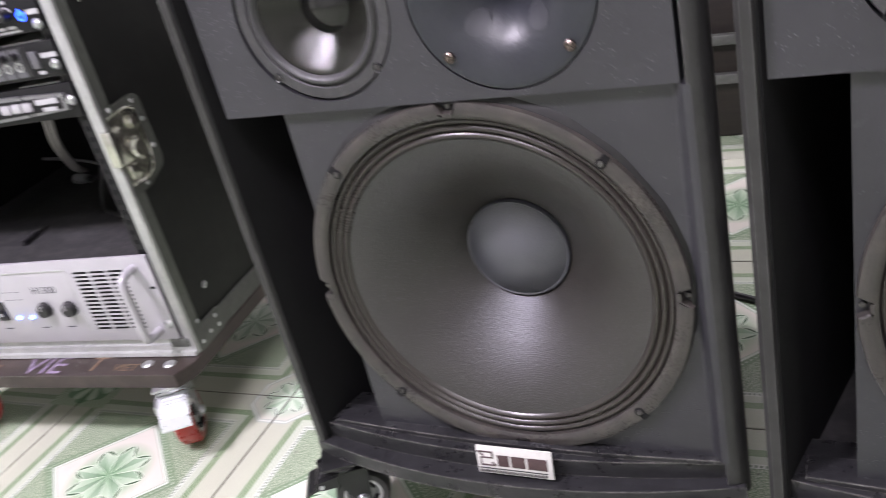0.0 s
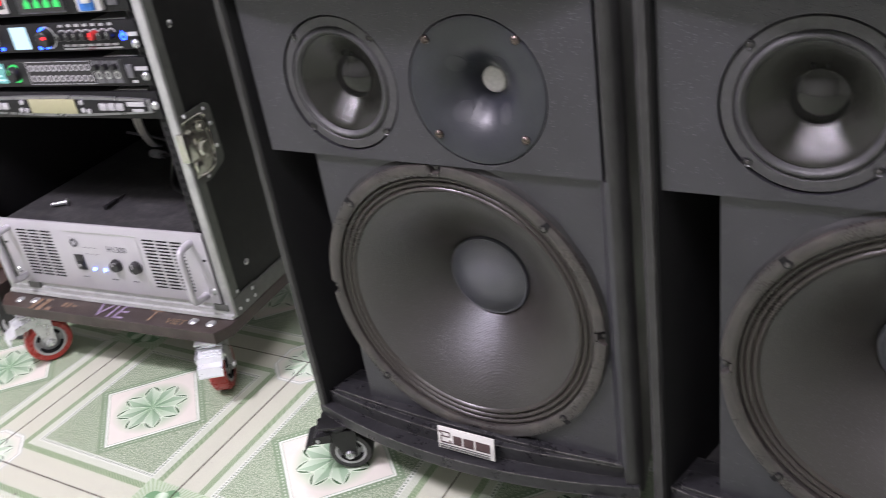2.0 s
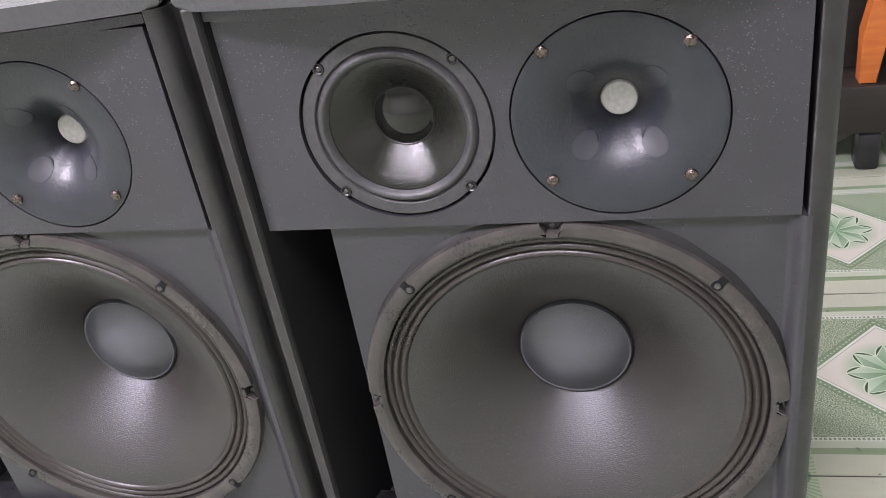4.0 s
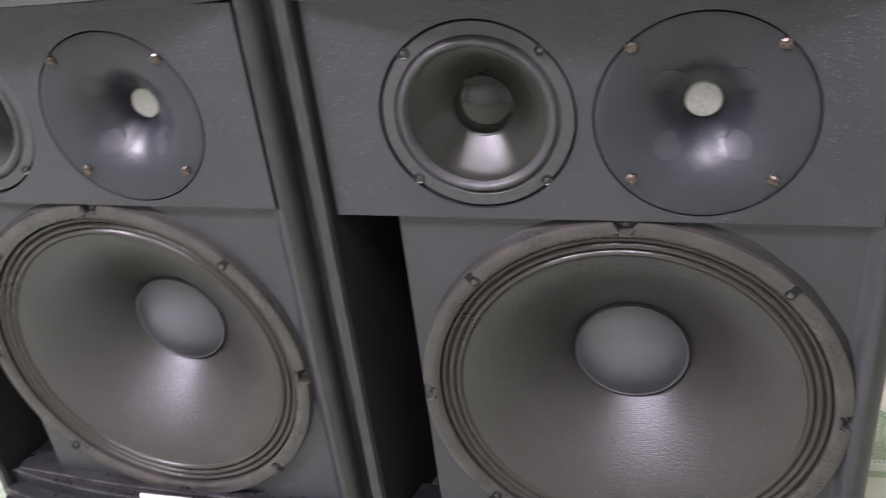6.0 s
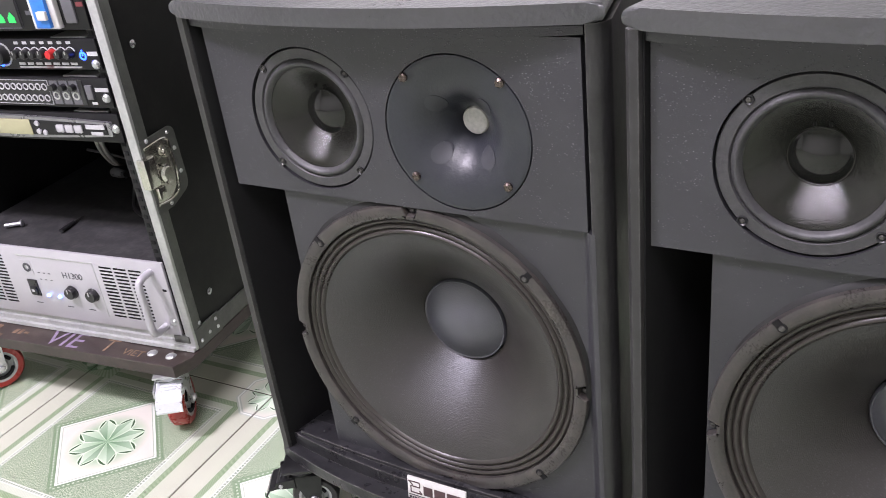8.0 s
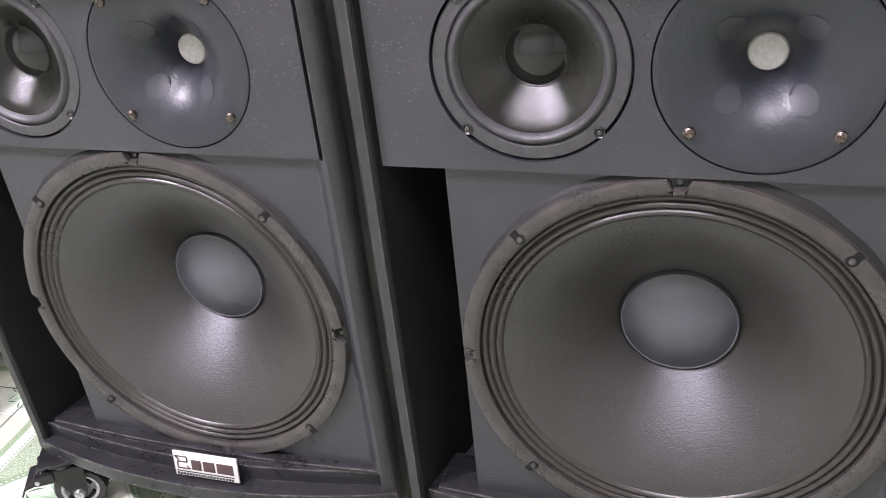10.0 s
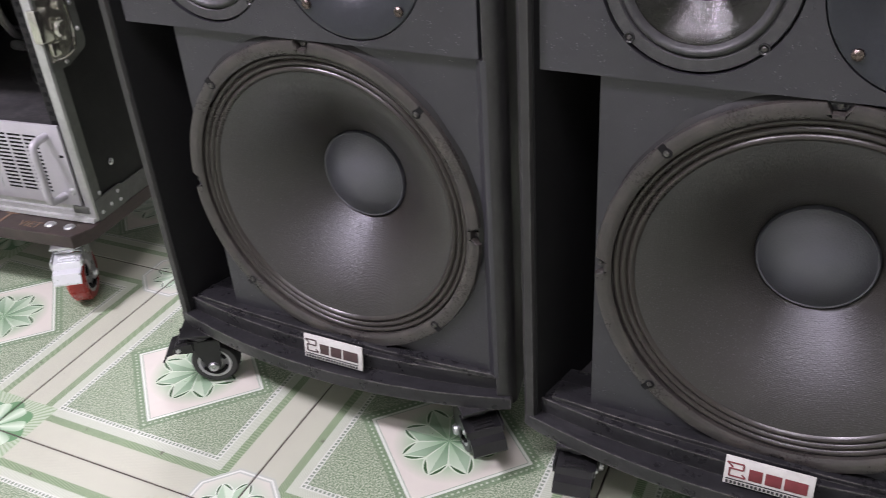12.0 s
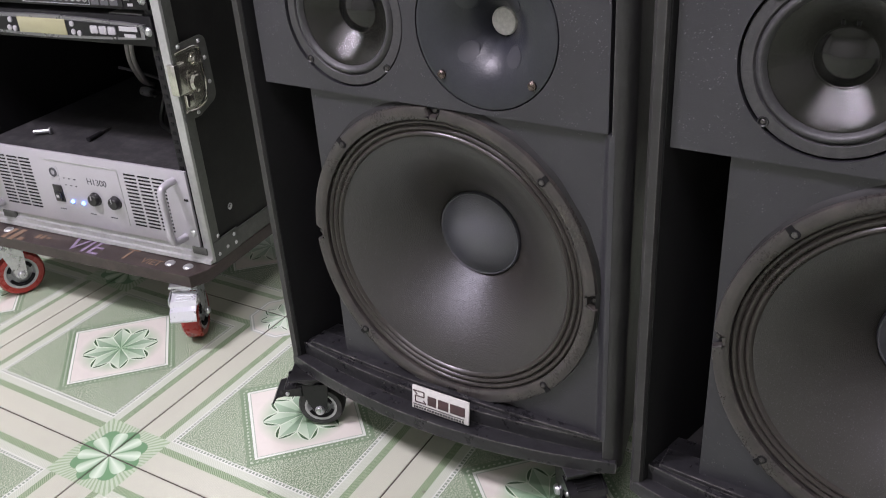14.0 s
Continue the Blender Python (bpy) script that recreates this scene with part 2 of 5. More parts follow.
    rose = blend(nt, petal2, rose, blend(nt, kite2, deep, blend(nt, half2, (0.56, 0.66, 0.52), (0.38, 0.52, 0.36))))
    rose = blend(nt, line2, rose, (0.66, 0.72, 0.62))
    rose = blend(nt, inside(eight, 0.0535, 0.0615), rose, (0.42, 0.46, 0.40))
    rose = blend(nt, inside(eight, 0.0560, 0.0585), rose, (0.66, 0.68, 0.63))
    col = blend(nt, C("MULTIPLY", same, C("LESS_THAN", eight, 0.0615)), col, rose)
    rays = C("GREATER_THAN", C("FRACT", C("MULTIPLY", turn2, 8.0)), 0.45)
    star = blend(nt, rays, (0.28, 0.38, 0.23), (0.41, 0.49, 0.35))
    wave = C("ADD", C("MULTIPLY", C("ABSOLUTE", C("COSINE", C("MULTIPLY", turn2, math.pi))), 0.010), 0.043)
    star = blend(nt, C("LESS_THAN", r2, wave), star, (0.12, 0.26, 0.12))
    lobe = C("PINGPONG", C("ADD", turn2, 0.5), 0.5)
    lobe_edge = C("MULTIPLY", C("SQRT", C("MAXIMUM", C("SUBTRACT", 1.0, C("POWER", C("MULTIPLY", lobe, 2.15), 4.0)), 0.0)), 0.046)
    star = blend(nt, C("LESS_THAN", r2, lobe_edge), star, blend(nt, ramp01(nt, lobe, 0.0, 0.5), (0.58, 0.68, 0.54), (0.20, 0.36, 0.19)))
    col = blend(nt, C("MULTIPLY", C("SUBTRACT", 1.0, same), C("LESS_THAN", corner, 0.0605)), col, star)
    # grime
    rnd = nt.nodes.new("ShaderNodeObjectInfo").outputs["Random"]
    col = blend(nt, C("MULTIPLY", ramp01(nt, noise_tex(nt, vec, 14.0, 6.0, 0.7), 0.5, 0.9), 0.22), col, (0.30, 0.29, 0.25))
    col = blend(nt, C("MULTIPLY", C("GREATER_THAN", noise_tex(nt, vec, 55.0, 1.0), 0.77), 0.7), col, (0.10, 0.09, 0.075))
    hue = nt.nodes.new("ShaderNodeHueSaturation")
    hue.inputs["Saturation"].default_value = 0.95
    nt.links.new(C("ADD", 0.95, C("MULTIPLY", rnd, 0.07)), hue.inputs["Value"])
    nt.links.new(col, hue.inputs["Color"])
    nt.links.new(hue.outputs[0], b.inputs["Base Color"])
    nt.links.new(C("ADD", 0.22, C("MULTIPLY", big, 0.22)), b.inputs["Roughness"])
    bump_of(nt, C("ADD", C("MULTIPLY", fine, 0.2), noise_tex(nt, vec, 30.0, 2.0)), 0.05, 0.001, b)
    return m


def plywood(name, a, b_col, rough=0.5):
    m, nt, b = fresh(name)
    vec = nt.nodes.new("ShaderNodeTexCoord").outputs["Object"]
    mapping = nt.nodes.new("ShaderNodeMapping")
    nt.links.new(vec, mapping.inputs[0])
    mapping.inputs["Scale"].default_value = (3.0, 40.0, 40.0)
    grain = noise_tex(nt, mapping.outputs[0], 2.2, 6.0, 0.7)
    col = blend(nt, ramp01(nt, grain, 0.3, 0.7), a, b_col)
    col = blend(nt, calc(nt, "MULTIPLY", ramp01(nt, noise_tex(nt, vec, 12.0, 5.0), 0.5, 0.8), 0.35), col, tuple(c * 0.5 for c in a))
    nt.links.new(col, b.inputs["Base Color"])
    b.inputs["Roughness"].default_value = rough
    bump_of(nt, grain, 0.15, 0.001, b)
    return m


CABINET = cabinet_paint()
CONE = cone_paper()
TILE = tile_glaze()
# near black, so that shade in ports and recesses is put into the colour
INNER = surface("near_black_inner", (0.0105, 0.0105, 0.0110), 0.7, vary=0.3, bump=0.2, spec=0.15)
DUSTY = surface("dusty_black_paint", (0.020, 0.020, 0.021), 0.55, vary=0.3, dust=0.30, large=22.0, dust_color=(0.16, 0.15, 0.14))
LIP = wear_edges(surface("scuffed_black_board", (0.0170, 0.0170, 0.0184), 0.30, vary=0.3, large=34.0, dust=0.16, dust_color=(0.070, 0.070, 0.075), spec=0.35, bump=0.8, fine=120.0), 0.0035, (0.20, 0.19, 0.18), 0.9)
# cabinet black again, darkened for shade on the side walls; worn edges
SIDE = wear_edges(surface("shaded_black_side_paint", (0.0195, 0.0192, 0.0195), 0.40, vary=0.25, large=12.0, dust=0.18, dust_color=(0.10, 0.10, 0.10), bump=0.4, fine=200.0), 0.0025, (0.16, 0.155, 0.15), 0.7)
SEALANT = surface("black_sealant", (0.005, 0.005, 0.005), 0.6, vary=0.3, large=60.0, bump=0.6, fine=140.0)
CAST = surface("cast_grey_frame_paint", (0.036, 0.033, 0.0305), 0.30, vary=0.3, large=16.0, dust=0.36, dust_color=(0.140, 0.118, 0.098), bump=0.3, fine=420.0)
SURROUND = surface("coated_cloth_surround", (0.025, 0.0215, 0.0185), 0.30, vary=0.25, bump=0.12, fine=500.0)
CAP = surface("felt_dust_cap", (0.047, 0.0480, 0.060), 0.42, vary=0.2, bump=0.6, fine=520.0, large=22.0, depth=0.0005, spec=1.0)
POLY = glossy_cone()
GLOSS_CAP = surface("glossy_black_cap", (0.0065, 0.0065, 0.0060), 0.10, vary=0.2, large=40.0, bump=0.12, fine=300.0, depth=0.0004)
LID = surface("thick_glossy_black_paint", (0.030, 0.030, 0.034), 0.33, vary=0.25, large=9.0, bump=0.9, fine=170.0, depth=0.0012, spec=1.0)
BEZEL = surface("brushed_dark_silver", (0.27, 0.27, 0.28), 0.30, metal=0.7, vary=0.12, large=20.0, bump=0.05)
RUBBER = surface("grey_rubber_surround", (0.038, 0.038, 0.040), 0.46, vary=0.2, dust=0.10, large=60.0, bump=0.7, fine=260.0)
HORN = surface("satin_blue_black_horn", (0.016, 0.018, 0.0235), 0.36, vary=0.16, large=10.0, bump=0.45, fine=300.0, dust=0.03)
# paler than HORN: the light on the discs' flat faces, put into their colour
HORN_DISC = surface("satin_patch", (0.030, 0.0315, 0.037), 0.50, vary=0.1, bump=0.1)
PLUG = surface("pale_metal_plug", (0.42, 0.41, 0.39), 0.5, vary=0.22, large=260.0)
SCREW = surface("brass_toned_screw", (0.125, 0.100, 0.090), 0.27, metal=0.9, vary=0.2, large=200.0, bump=0.0)
STEEL = surface("zinc_steel", (0.55, 0.56, 0.57), 0.30, metal=0.85, vary=0.2, large=60.0, bump=0.05)
FRAME_SCREW = surface("dulled_steel_screw", (0.12, 0.117, 0.114), 0.30, metal=0.85, vary=0.3, large=200.0, bump=0.0)
DARK_SCREW = surface("blackened_screw", (0.09, 0.087, 0.084), 0.30, metal=0.8, vary=0.3, large=200.0, bump=0.0)
ALU = surface("worn_aluminium_extrusion", (0.46, 0.47, 0.46), 0.38, metal=0.55, vary=0.18, large=24.0, bump=0.08, dust=0.2)
ALU_GREY = surface("dull_aluminium_angle", (0.105, 0.11, 0.10), 0.48, metal=0.35, vary=0.2, large=30.0, dust=0.2)
CHROME = surface("nickel_latch", (0.60, 0.59, 0.54), 0.20, metal=1.0, vary=0.15, large=50.0, bump=0.05)
LAMINATE = surface("black_laminate", (0.006, 0.0062, 0.006), 0.45, vary=0.25, large=9.0, bump=0.25, fine=300.0, dust=0.04, spec=0.3)
SILVER = surface("silver_painted_panel", (0.455, 0.447, 0.470), 0.36, metal=0.25, vary=0.06, large=20.0, bump=0.05, fine=500.0)
PANEL = surface("black_anodised_panel", (0.008, 0.008, 0.009), 0.42, vary=0.2, bump=0.1, spec=0.3)
GREY_PLASTIC = surface("grey_plastic", (0.10, 0.10, 0.108), 0.4, vary=0.1, bump=0.1)
BLACK_PLASTIC = surface("black_plastic", (0.014, 0.014, 0.015), 0.32, vary=0.2, bump=0.1)
RED_WHEEL = surface("red_polyurethane", (0.33, 0.030, 0.024), 0.28, vary=0.2, large=40.0, dust=0.2, dust_color=(0.10, 0.06, 0.05))
BLACK_WHEEL = surface("black_rubber", (0.020, 0.020, 0.021), 0.45, vary=0.2, dust=0.35, large=60.0, dust_color=(0.09, 0.09, 0.085))
CASTER_STEEL = surface("black_caster_steel", (0.0065, 0.0065, 0.0072), 0.33, metal=0.0, vary=0.3, dust=0.07, large=50.0, dust_color=(0.08, 0.08, 0.08))
RIM = surface("grey_nylon_rim", (0.42, 0.43, 0.43), 0.45, vary=0.25, large=80.0, dust=0.3)
FILM_PLY = surface("brown_film_plywood", (0.034, 0.024, 0.022), 0.36, vary=0.3, large=10.0, dust=0.30, dust_color=(0.14, 0.11, 0.09), bump=0.2)
PRINT_TAN = surface("faded_tan_print", (0.17, 0.112, 0.072), 0.5, vary=0.35, large=40.0, bump=0.0)
PRINT_PALE = surface("faded_violet_print", (0.20, 0.155, 0.23), 0.5, vary=0.3, large=40.0, bump=0.0)
WHITE_LABEL = surface("white_plastic_badge", (0.56, 0.55, 0.53), 0.4, vary=0.10, large=50.0, dust=0.12, bump=0.0)
RED_INK = surface("dark_red_ink", (0.15, 0.026, 0.032), 0.5, vary=0.2, large=100.0, bump=0.0)
DARK_INK = surface("faded_brown_black_ink", (0.055, 0.030, 0.032), 0.5, vary=0.3, large=100.0, bump=0.0)
BLACK_INK = surface("black_ink", (0.03, 0.03, 0.03), 0.5, bump=0.0)
GREY_INK = surface("grey_ink", (0.07, 0.07, 0.08), 0.5, bump=0.0)
WHITE_INK = surface("white_ink", (0.42, 0.42, 0.43), 0.5, bump=0.0)
RING_WHITE = surface("white_ring_ink", (0.42, 0.42, 0.43), 0.45, bump=0.0)
LCD_DULL = surface("unlit_yellow_lcd", (0.34, 0.33, 0.20), 0.2, vary=0.06, bump=0.0)
WIRE_WHITE = surface("white_cable", (0.45, 0.44, 0.42), 0.45, bump=0.0)
WIRE_BLACK = surface("black_cable", (0.015, 0.015, 0.016), 0.4, bump=0.0)
WALL = surface("pale_wall_paint", (0.66, 0.68, 0.63), 0.6, vary=0.06, large=2.0, bump=0.15, fine=90.0)
GROUT = surface("dark_grout", (0.07, 0.06, 0.05), 0.8, vary=0.3, large=40.0)
WOOD = plywood("brown_plywood", (0.20, 0.115, 0.07), (0.31, 0.19, 0.12))
DARK_WOOD = plywood("dark_furniture_wood", (0.008, 0.006, 0.005), (0.020, 0.015, 0.011), 0.45)
ORANGE_WOOD = plywood("orange_lacquered_wood", (0.42, 0.10, 0.020), (0.55, 0.17, 0.04), 0.3)
BLUE_GLOW, BLUE_DEEP = glow("blue_led", (0.10, 0.22, 1.0), 9.0), glow("blue_ring_led", (0.012, 0.055, 1.0), 9.0)
RED_GLOW, GREEN_GLOW = glow("red_led", (1.0, 0.012, 0.025), 2.2), glow("green_led", (0.02, 0.60, 0.12), 1.2)
SCREEN_GLOW = glow("white_lcd", (0.55, 0.82, 1.0), 1.15)
TEAL_GLOW = glow("teal_lcd", (0.20, 0.62, 0.62), 0.7)
TUBE_GLOW = glow("lit_tube", (1.0, 0.985, 0.95), 9.0, (0.8, 0.8, 0.8))


# ---- mesh helpers ----
def finish(name, bm, material, angle=35):
    me = bpy.data.meshes.new(name)
    bmesh.ops.recalc_face_normals(bm, faces=bm.faces)
    bm.to_mesh(me)
    bm.free()
    me.materials.append(material)
    me.polygons.foreach_set("use_smooth", [True] * len(me.polygons))
    me.set_sharp_from_angle(angle=radians(angle))
    return me


def part(name, bm, material, parent, label="", m=None, angle=35):
    """One mesh under a thing or under a part, in the parent's own space."""
    ob = new(name, finish(name, bm, material, angle))
    ob.parent = parent
    if m is not None:
        ob.matrix_local = m
    if label:
        tagged(ob, label)
    return ob


def thing(name, label, category, m, group="", kind=""):
    ob = new(name)
    ob.empty_display_size = 0.05
    ob.matrix_world = m
    return tagged(ob, label, category, group, kind)


def B():
    return bmesh.new()


def add_box(bm, x0, x1, y0, y1, z0, z1, bevel=0.0, m=None, segs=2):
    r = bmesh.ops.create_cube(bm, size=1.0)
    vs = r["verts"]
    for v in vs:
        v.co = Vector((x0 + (v.co.x + 0.5) * (x1 - x0), y0 + (v.co.y + 0.5) * (y1 - y0), z0 + (v.co.z + 0.5) * (z1 - z0)))
    if bevel:
        es = list({e for v in vs for e in v.link_edges})
        vs = list({v for f in bmesh.ops.bevel(bm, geom=es, offset=bevel, segments=segs, profile=0.5, affect="EDGES")["faces"] for v in f.verts} | {v for v in vs if v.is_valid})
    if m is not None:
        bmesh.ops.transform(bm, matrix=m, verts=[v for v in vs if v.is_valid])
    return bm


def box(x0, x1, y0, y1, z0, z1, bevel=0.0, segs=2):
    return add_box(B(), x0, x1, y0, y1, z0, z1, bevel, None, segs)


def add_lathe(bm, profile, seg=64, m=None, closed=False):
    """Turns (radius, depth) points round the y axis; depth runs along +y."""
    rings = []
    for r, y in profile:
        if r < 1e-6:
            rings.append([bm.verts.new((0, y, 0))])
        else:
            rings.append([bm.verts.new((r * math.cos(2 * math.pi * i / seg), y, r * math.sin(2 * math.pi * i / seg))) for i in range(seg)])
    pairs = list(zip(rings, rings[1:] + ([rings[0]] if closed else [])))
    if not closed:
        pairs = pairs[:len(rings) - 1]
    for a, b in pairs:
        if len(a) == 1 and len(b) == 1:
            continue
        for i in range(seg):
            j = (i + 1) % seg
            if len(a) == 1:
                bm.faces.new((a[0], b[i], b[j]))
            elif len(b) == 1:
                bm.faces.new((a[i], b[0], a[j]))
            else:
                bm.faces.new((a[i], b[i], b[j], a[j]))
    if m is not None:
        bmesh.ops.transform(bm, matrix=m, verts=[v for ring in rings for v in ring])
    return bm


def add_rod(bm, p, q, r, seg=12, taper=1.0):
    """A closed rod from p to q."""
    p, q = Vector(p), Vector(q)
    turn = (q - p).to_track_quat("Y", "Z").to_matrix().to_4x4()
    h = (q - p).length
    return add_lathe(bm, [(0, 0), (r, 0), (r * taper, h), (0, h)], seg, Matrix.Translation(p) @ turn)


def add_prism(bm, outline, z0, z1, m=None, bevel=0.0, segs=3):
    """A plate with the given outline in x and y, from z0 to z1."""
    lo = [bm.verts.new((x, y, z0)) for x, y in outline]
    hi = [bm.verts.new((x, y, z1)) for x, y in outline]
    n = len(lo)
    fs = [bm.faces.new(lo[::-1]), bm.faces.new(hi)]
    for i in range(n):
        fs.append(bm.faces.new((lo[i], lo[(i + 1) % n], hi[(i + 1) % n], hi[i])))
    vs = lo + hi
    if bevel:
        es = [e for e in {e for f in fs[:2] for e in f.edges}]
        bmesh.ops.bevel(bm, geom=es, offset=bevel, segments=segs, profile=0.5, affect="EDGES")
        vs = list({v for f in bm.faces for v in f.verts}) if m is not None else vs
    if m is not None:
        bmesh.ops.transform(bm, matrix=m, verts=[v for v in vs if v.is_valid])
    return bm


def holed_plate(x0, x1, z0, z1, y0, y1, holes):
    """An upright board from y0 (front) to y1 with round holes (x, z, radius) right through it."""
    bm = B()
    loops = [[(x0, z0), (x1, z0), (x1, z1), (x0, z1)]]
    loops += [[(cx + r * math.cos(2 * math.pi * i / 72), cz + r * math.sin(2 * math.pi * i / 72)) for i in range(72)] for cx, cz, r in holes]
    edges = []
    for loop in loops:
        vs = [bm.verts.new((x, y0, z)) for x, z in loop]
        edges += [bm.edges.new((vs[i], vs[(i + 1) % len(vs)])) for i in range(len(vs))]
    bmesh.ops.triangle_fill(bm, use_beauty=True, edges=edges)
    got = bmesh.ops.extrude_face_region(bm, geom=bm.faces[:])
    for v in got["geom"]:
        if isinstance(v, bmesh.types.BMVert):
            v.co.y = y1
    return bm


def add_tube(bm, pts, r, seg=8, smooth=6):
    """A round cable through the points."""
    pts = [Vector(p) for p in pts]
    path = []
    for i in range(len(pts) - 1):
        a, b, c, d = pts[max(i - 1, 0)], pts[i], pts[i + 1], pts[min(i + 2, len(pts) - 1)]
        for k in range(smooth):
            t = k / smooth
            path.append(0.5 * (2 * b + (c - a) * t + (2 * a - 5 * b + 4 * c - d) * t * t + (3 * b - a - 3 * c + d) * t ** 3))
    path.append(pts[-1])
    rings = []
    for i, p in enumerate(path):
        way = (path[min(i + 1, len(path) - 1)] - path[max(i - 1, 0)]).normalized()
        side = way.cross(Vector((0.31, 0.17, 0.93))).normalized()
        up = side.cross(way)
        rings.append([bm.verts.new(p + r * (math.cos(2 * math.pi * k / seg) * side + math.sin(2 * math.pi * k / seg) * up)) for k in range(seg)])
    for a, b in zip(rings, rings[1:]):
        for k in range(seg):
            bm.faces.new((a[k], a[(k + 1) % seg], b[(k + 1) % seg], b[k]))
    bm.faces.new(rings[0][::-1]), bm.faces.new(rings[-1])
    return bm


def letters(name, text, size, material, parent, m, label="", extrude=0.0003):
    """Words in the built-in font as a mesh; they stand in the x-z plane and face -y."""
    cu = bpy.data.curves.new(name, "FONT")
    cu.body, cu.size, cu.extrude, cu.align_x, cu.align_y = text, size, extrude, "CENTER", "CENTER"
    tmp = new(name, cu)
    bpy.context.view_layer.update()
    me = bpy.data.meshes.new_from_object(tmp.evaluated_get(bpy.context.evaluated_depsgraph_get()))
    bpy.data.objects.remove(tmp)
    me.materials.clear()
    me.materials.append(material)
    ob = new(name, me)
    ob.parent = parent
    ob.matrix_local = m @ pose(0, 0, 0, 90, 0, 0)
    return tagged(ob, label) if label else ob


# ---- room ----
TILE_SIZE, TILE_YAW = 0.3975, 2.2
X0, X1, Y0, Y1, ROOM_H = -3.0, 2.6, -3.2, 2.4, 2.75


def wall(name, x0, x1, y0, y1):
    ob = new(name, finish(name, box(x0, x1, y0, y1, 0, ROOM_H), WALL))
    return tagged(ob, "plain pale painted plaster wall", "wall", kind="structure")


wall("wall_north", X0 - 0.12, X1 + 0.12, Y1, Y1 + 0.12)
wall("wall_south", X0 - 0.12, X1 + 0.12, Y0 - 0.12, Y0)
wall("wall_west", X0 - 0.12, X0, Y0, Y1)
wall("wall_east", X1, X1 + 0.12, Y0, Y1)
tagged(new("ceiling", finish("ceiling", box(X0 - 0.12, X1 + 0.12, Y0 - 0.12, Y1 + 0.12, ROOM_H, ROOM_H + 0.1), WALL)), "plain white painted ceiling", "ceiling", kind="structure")
floor = new("floor", finish("floor", box(X0 - 0.1, X1 + 0.1, Y0 - 0.1, Y1 + 0.1, -0.06, -0.0015), GROUT))
tagged(floor, "floor of glossy green and cream patterned ceramic tiles", "floor", kind="structure")

for tx, ty, sx, sy, watts in PANELS:
    lamp = thing("ceiling_light", "lit white square panel light on the ceiling", "lamp", pose(tx, ty, LAMP_Z), group="ceiling lights")
    part("housing", box(-sx / 2 - 0.03, sx / 2 + 0.03, -sy / 2 - 0.03, sy / 2 + 0.03, 0.03, ROOM_H - LAMP_Z, 0.008), WHITE_LABEL, lamp)
    part("diffuser", box(-sx / 2 - 0.01, sx / 2 + 0.01, -sy / 2 - 0.01, sy / 2 + 0.01, 0.012, 0.0298, 0.003), TUBE_GLOW, lamp)


# ---- loudspeakers ----
WOOFER_Z = 0.318
LEFT, FRONT, DEPTH, TAPER = -0.268, -0.012, 0.46, 0.235


def bowed(x0, x1, front, bow, back_y, inset0, inset1, n=20, skew=0.0):
    """Outline of a board with a front edge that swells forward by bow and falls back by skew, and sides that draw in to the back."""
    pts = []
    for i in range(n + 1):
        t = i / n
        pts.append((x0 + (x1 - x0) * t, front + skew * t - bow * (1 - (2 * t - 1) ** 2)))
    return pts + [(x1 - inset1, back_y), (x0 + inset0, back_y)]


def screw_mesh(r, h, slot=True):
    bm = add_lathe(B(), [(0, -h), (r * 0.55, -h), (r * 0.9, -h * 0.6), (r, 0.0), (r, 0.001)], 14)
    if slot:
        add_box(bm, -r * 0.7, r * 0.7, -h - 0.0004, -h + 0.0001, -r * 0.12, r * 0.12)
        add_box(bm, -r * 0.12, r * 0.12, -h - 0.0005, -h + 0.0001, -r * 0.7, r * 0.7)
    return bm


def ring_with_notches(r_in, r_out, y_front, y_back, notches, half_width, depth, seg=240):
    """A flat cast ring whose outer rim has open slots at the given angles, with rounded edges."""
    bm = B()
    rows = []
    for i in range(seg):
        a = 2 * math.pi * i / seg
        out = r_out
        for n in notches:
            off = abs((a - n + math.pi) % (2 * math.pi) - math.pi) * r_out
            if off < half_width:
                out = r_out - depth
        prof = [(r_in, y_back), (r_in, y_front + 0.0035), (r_in + 0.003, y_front + 0.0008), (r_in + 0.006, y_front), (out - 0.004, y_front), (out - 0.0012, y_front + 0.0012), (out, y_front + 0.0045), (out, y_back)]
        rows.append([bm.verts.new((r * math.cos(a), y, r * math.sin(a))) for r, y in prof])
    for i in range(seg):
        a, b = rows[i], rows[(i + 1) % seg]
        for k in range(len(a) - 1):
            bm.faces.new((a[k], b[k], b[k + 1], a[k + 1]))
    return bm


def sealant_bead(r, first, last):
    """A smeared bead along an arc of the frame, widest in its middle, with a wavering outer edge."""
    bm, n, rows = B(), 72, []
    for i in range(n + 1):
        t = i / n
        a = math.radians(first + (last - first) * t)
        wide = 0.0035 + (0.0050 + 0.0013 * math.sin(17 * t) + 0.0007 * math.sin(61 * t)) * math.sin(math.pi * t) ** 0.6
        rows.append([bm.verts.new((q * math.cos(a), y, q * math.sin(a))) for q, y in ((r, 0.0066), (r, 0.0018), (r + wide * 0.6, 0.0034), (r + wide, 0.0060))])
    for p, q in zip(rows, rows[1:]):
        for k in range(3):
            bm.faces.new((p[k], p[k + 1], q[k + 1], q[k]))
    bmesh.ops.recalc_face_normals(bm, faces=bm.faces)
    return bm


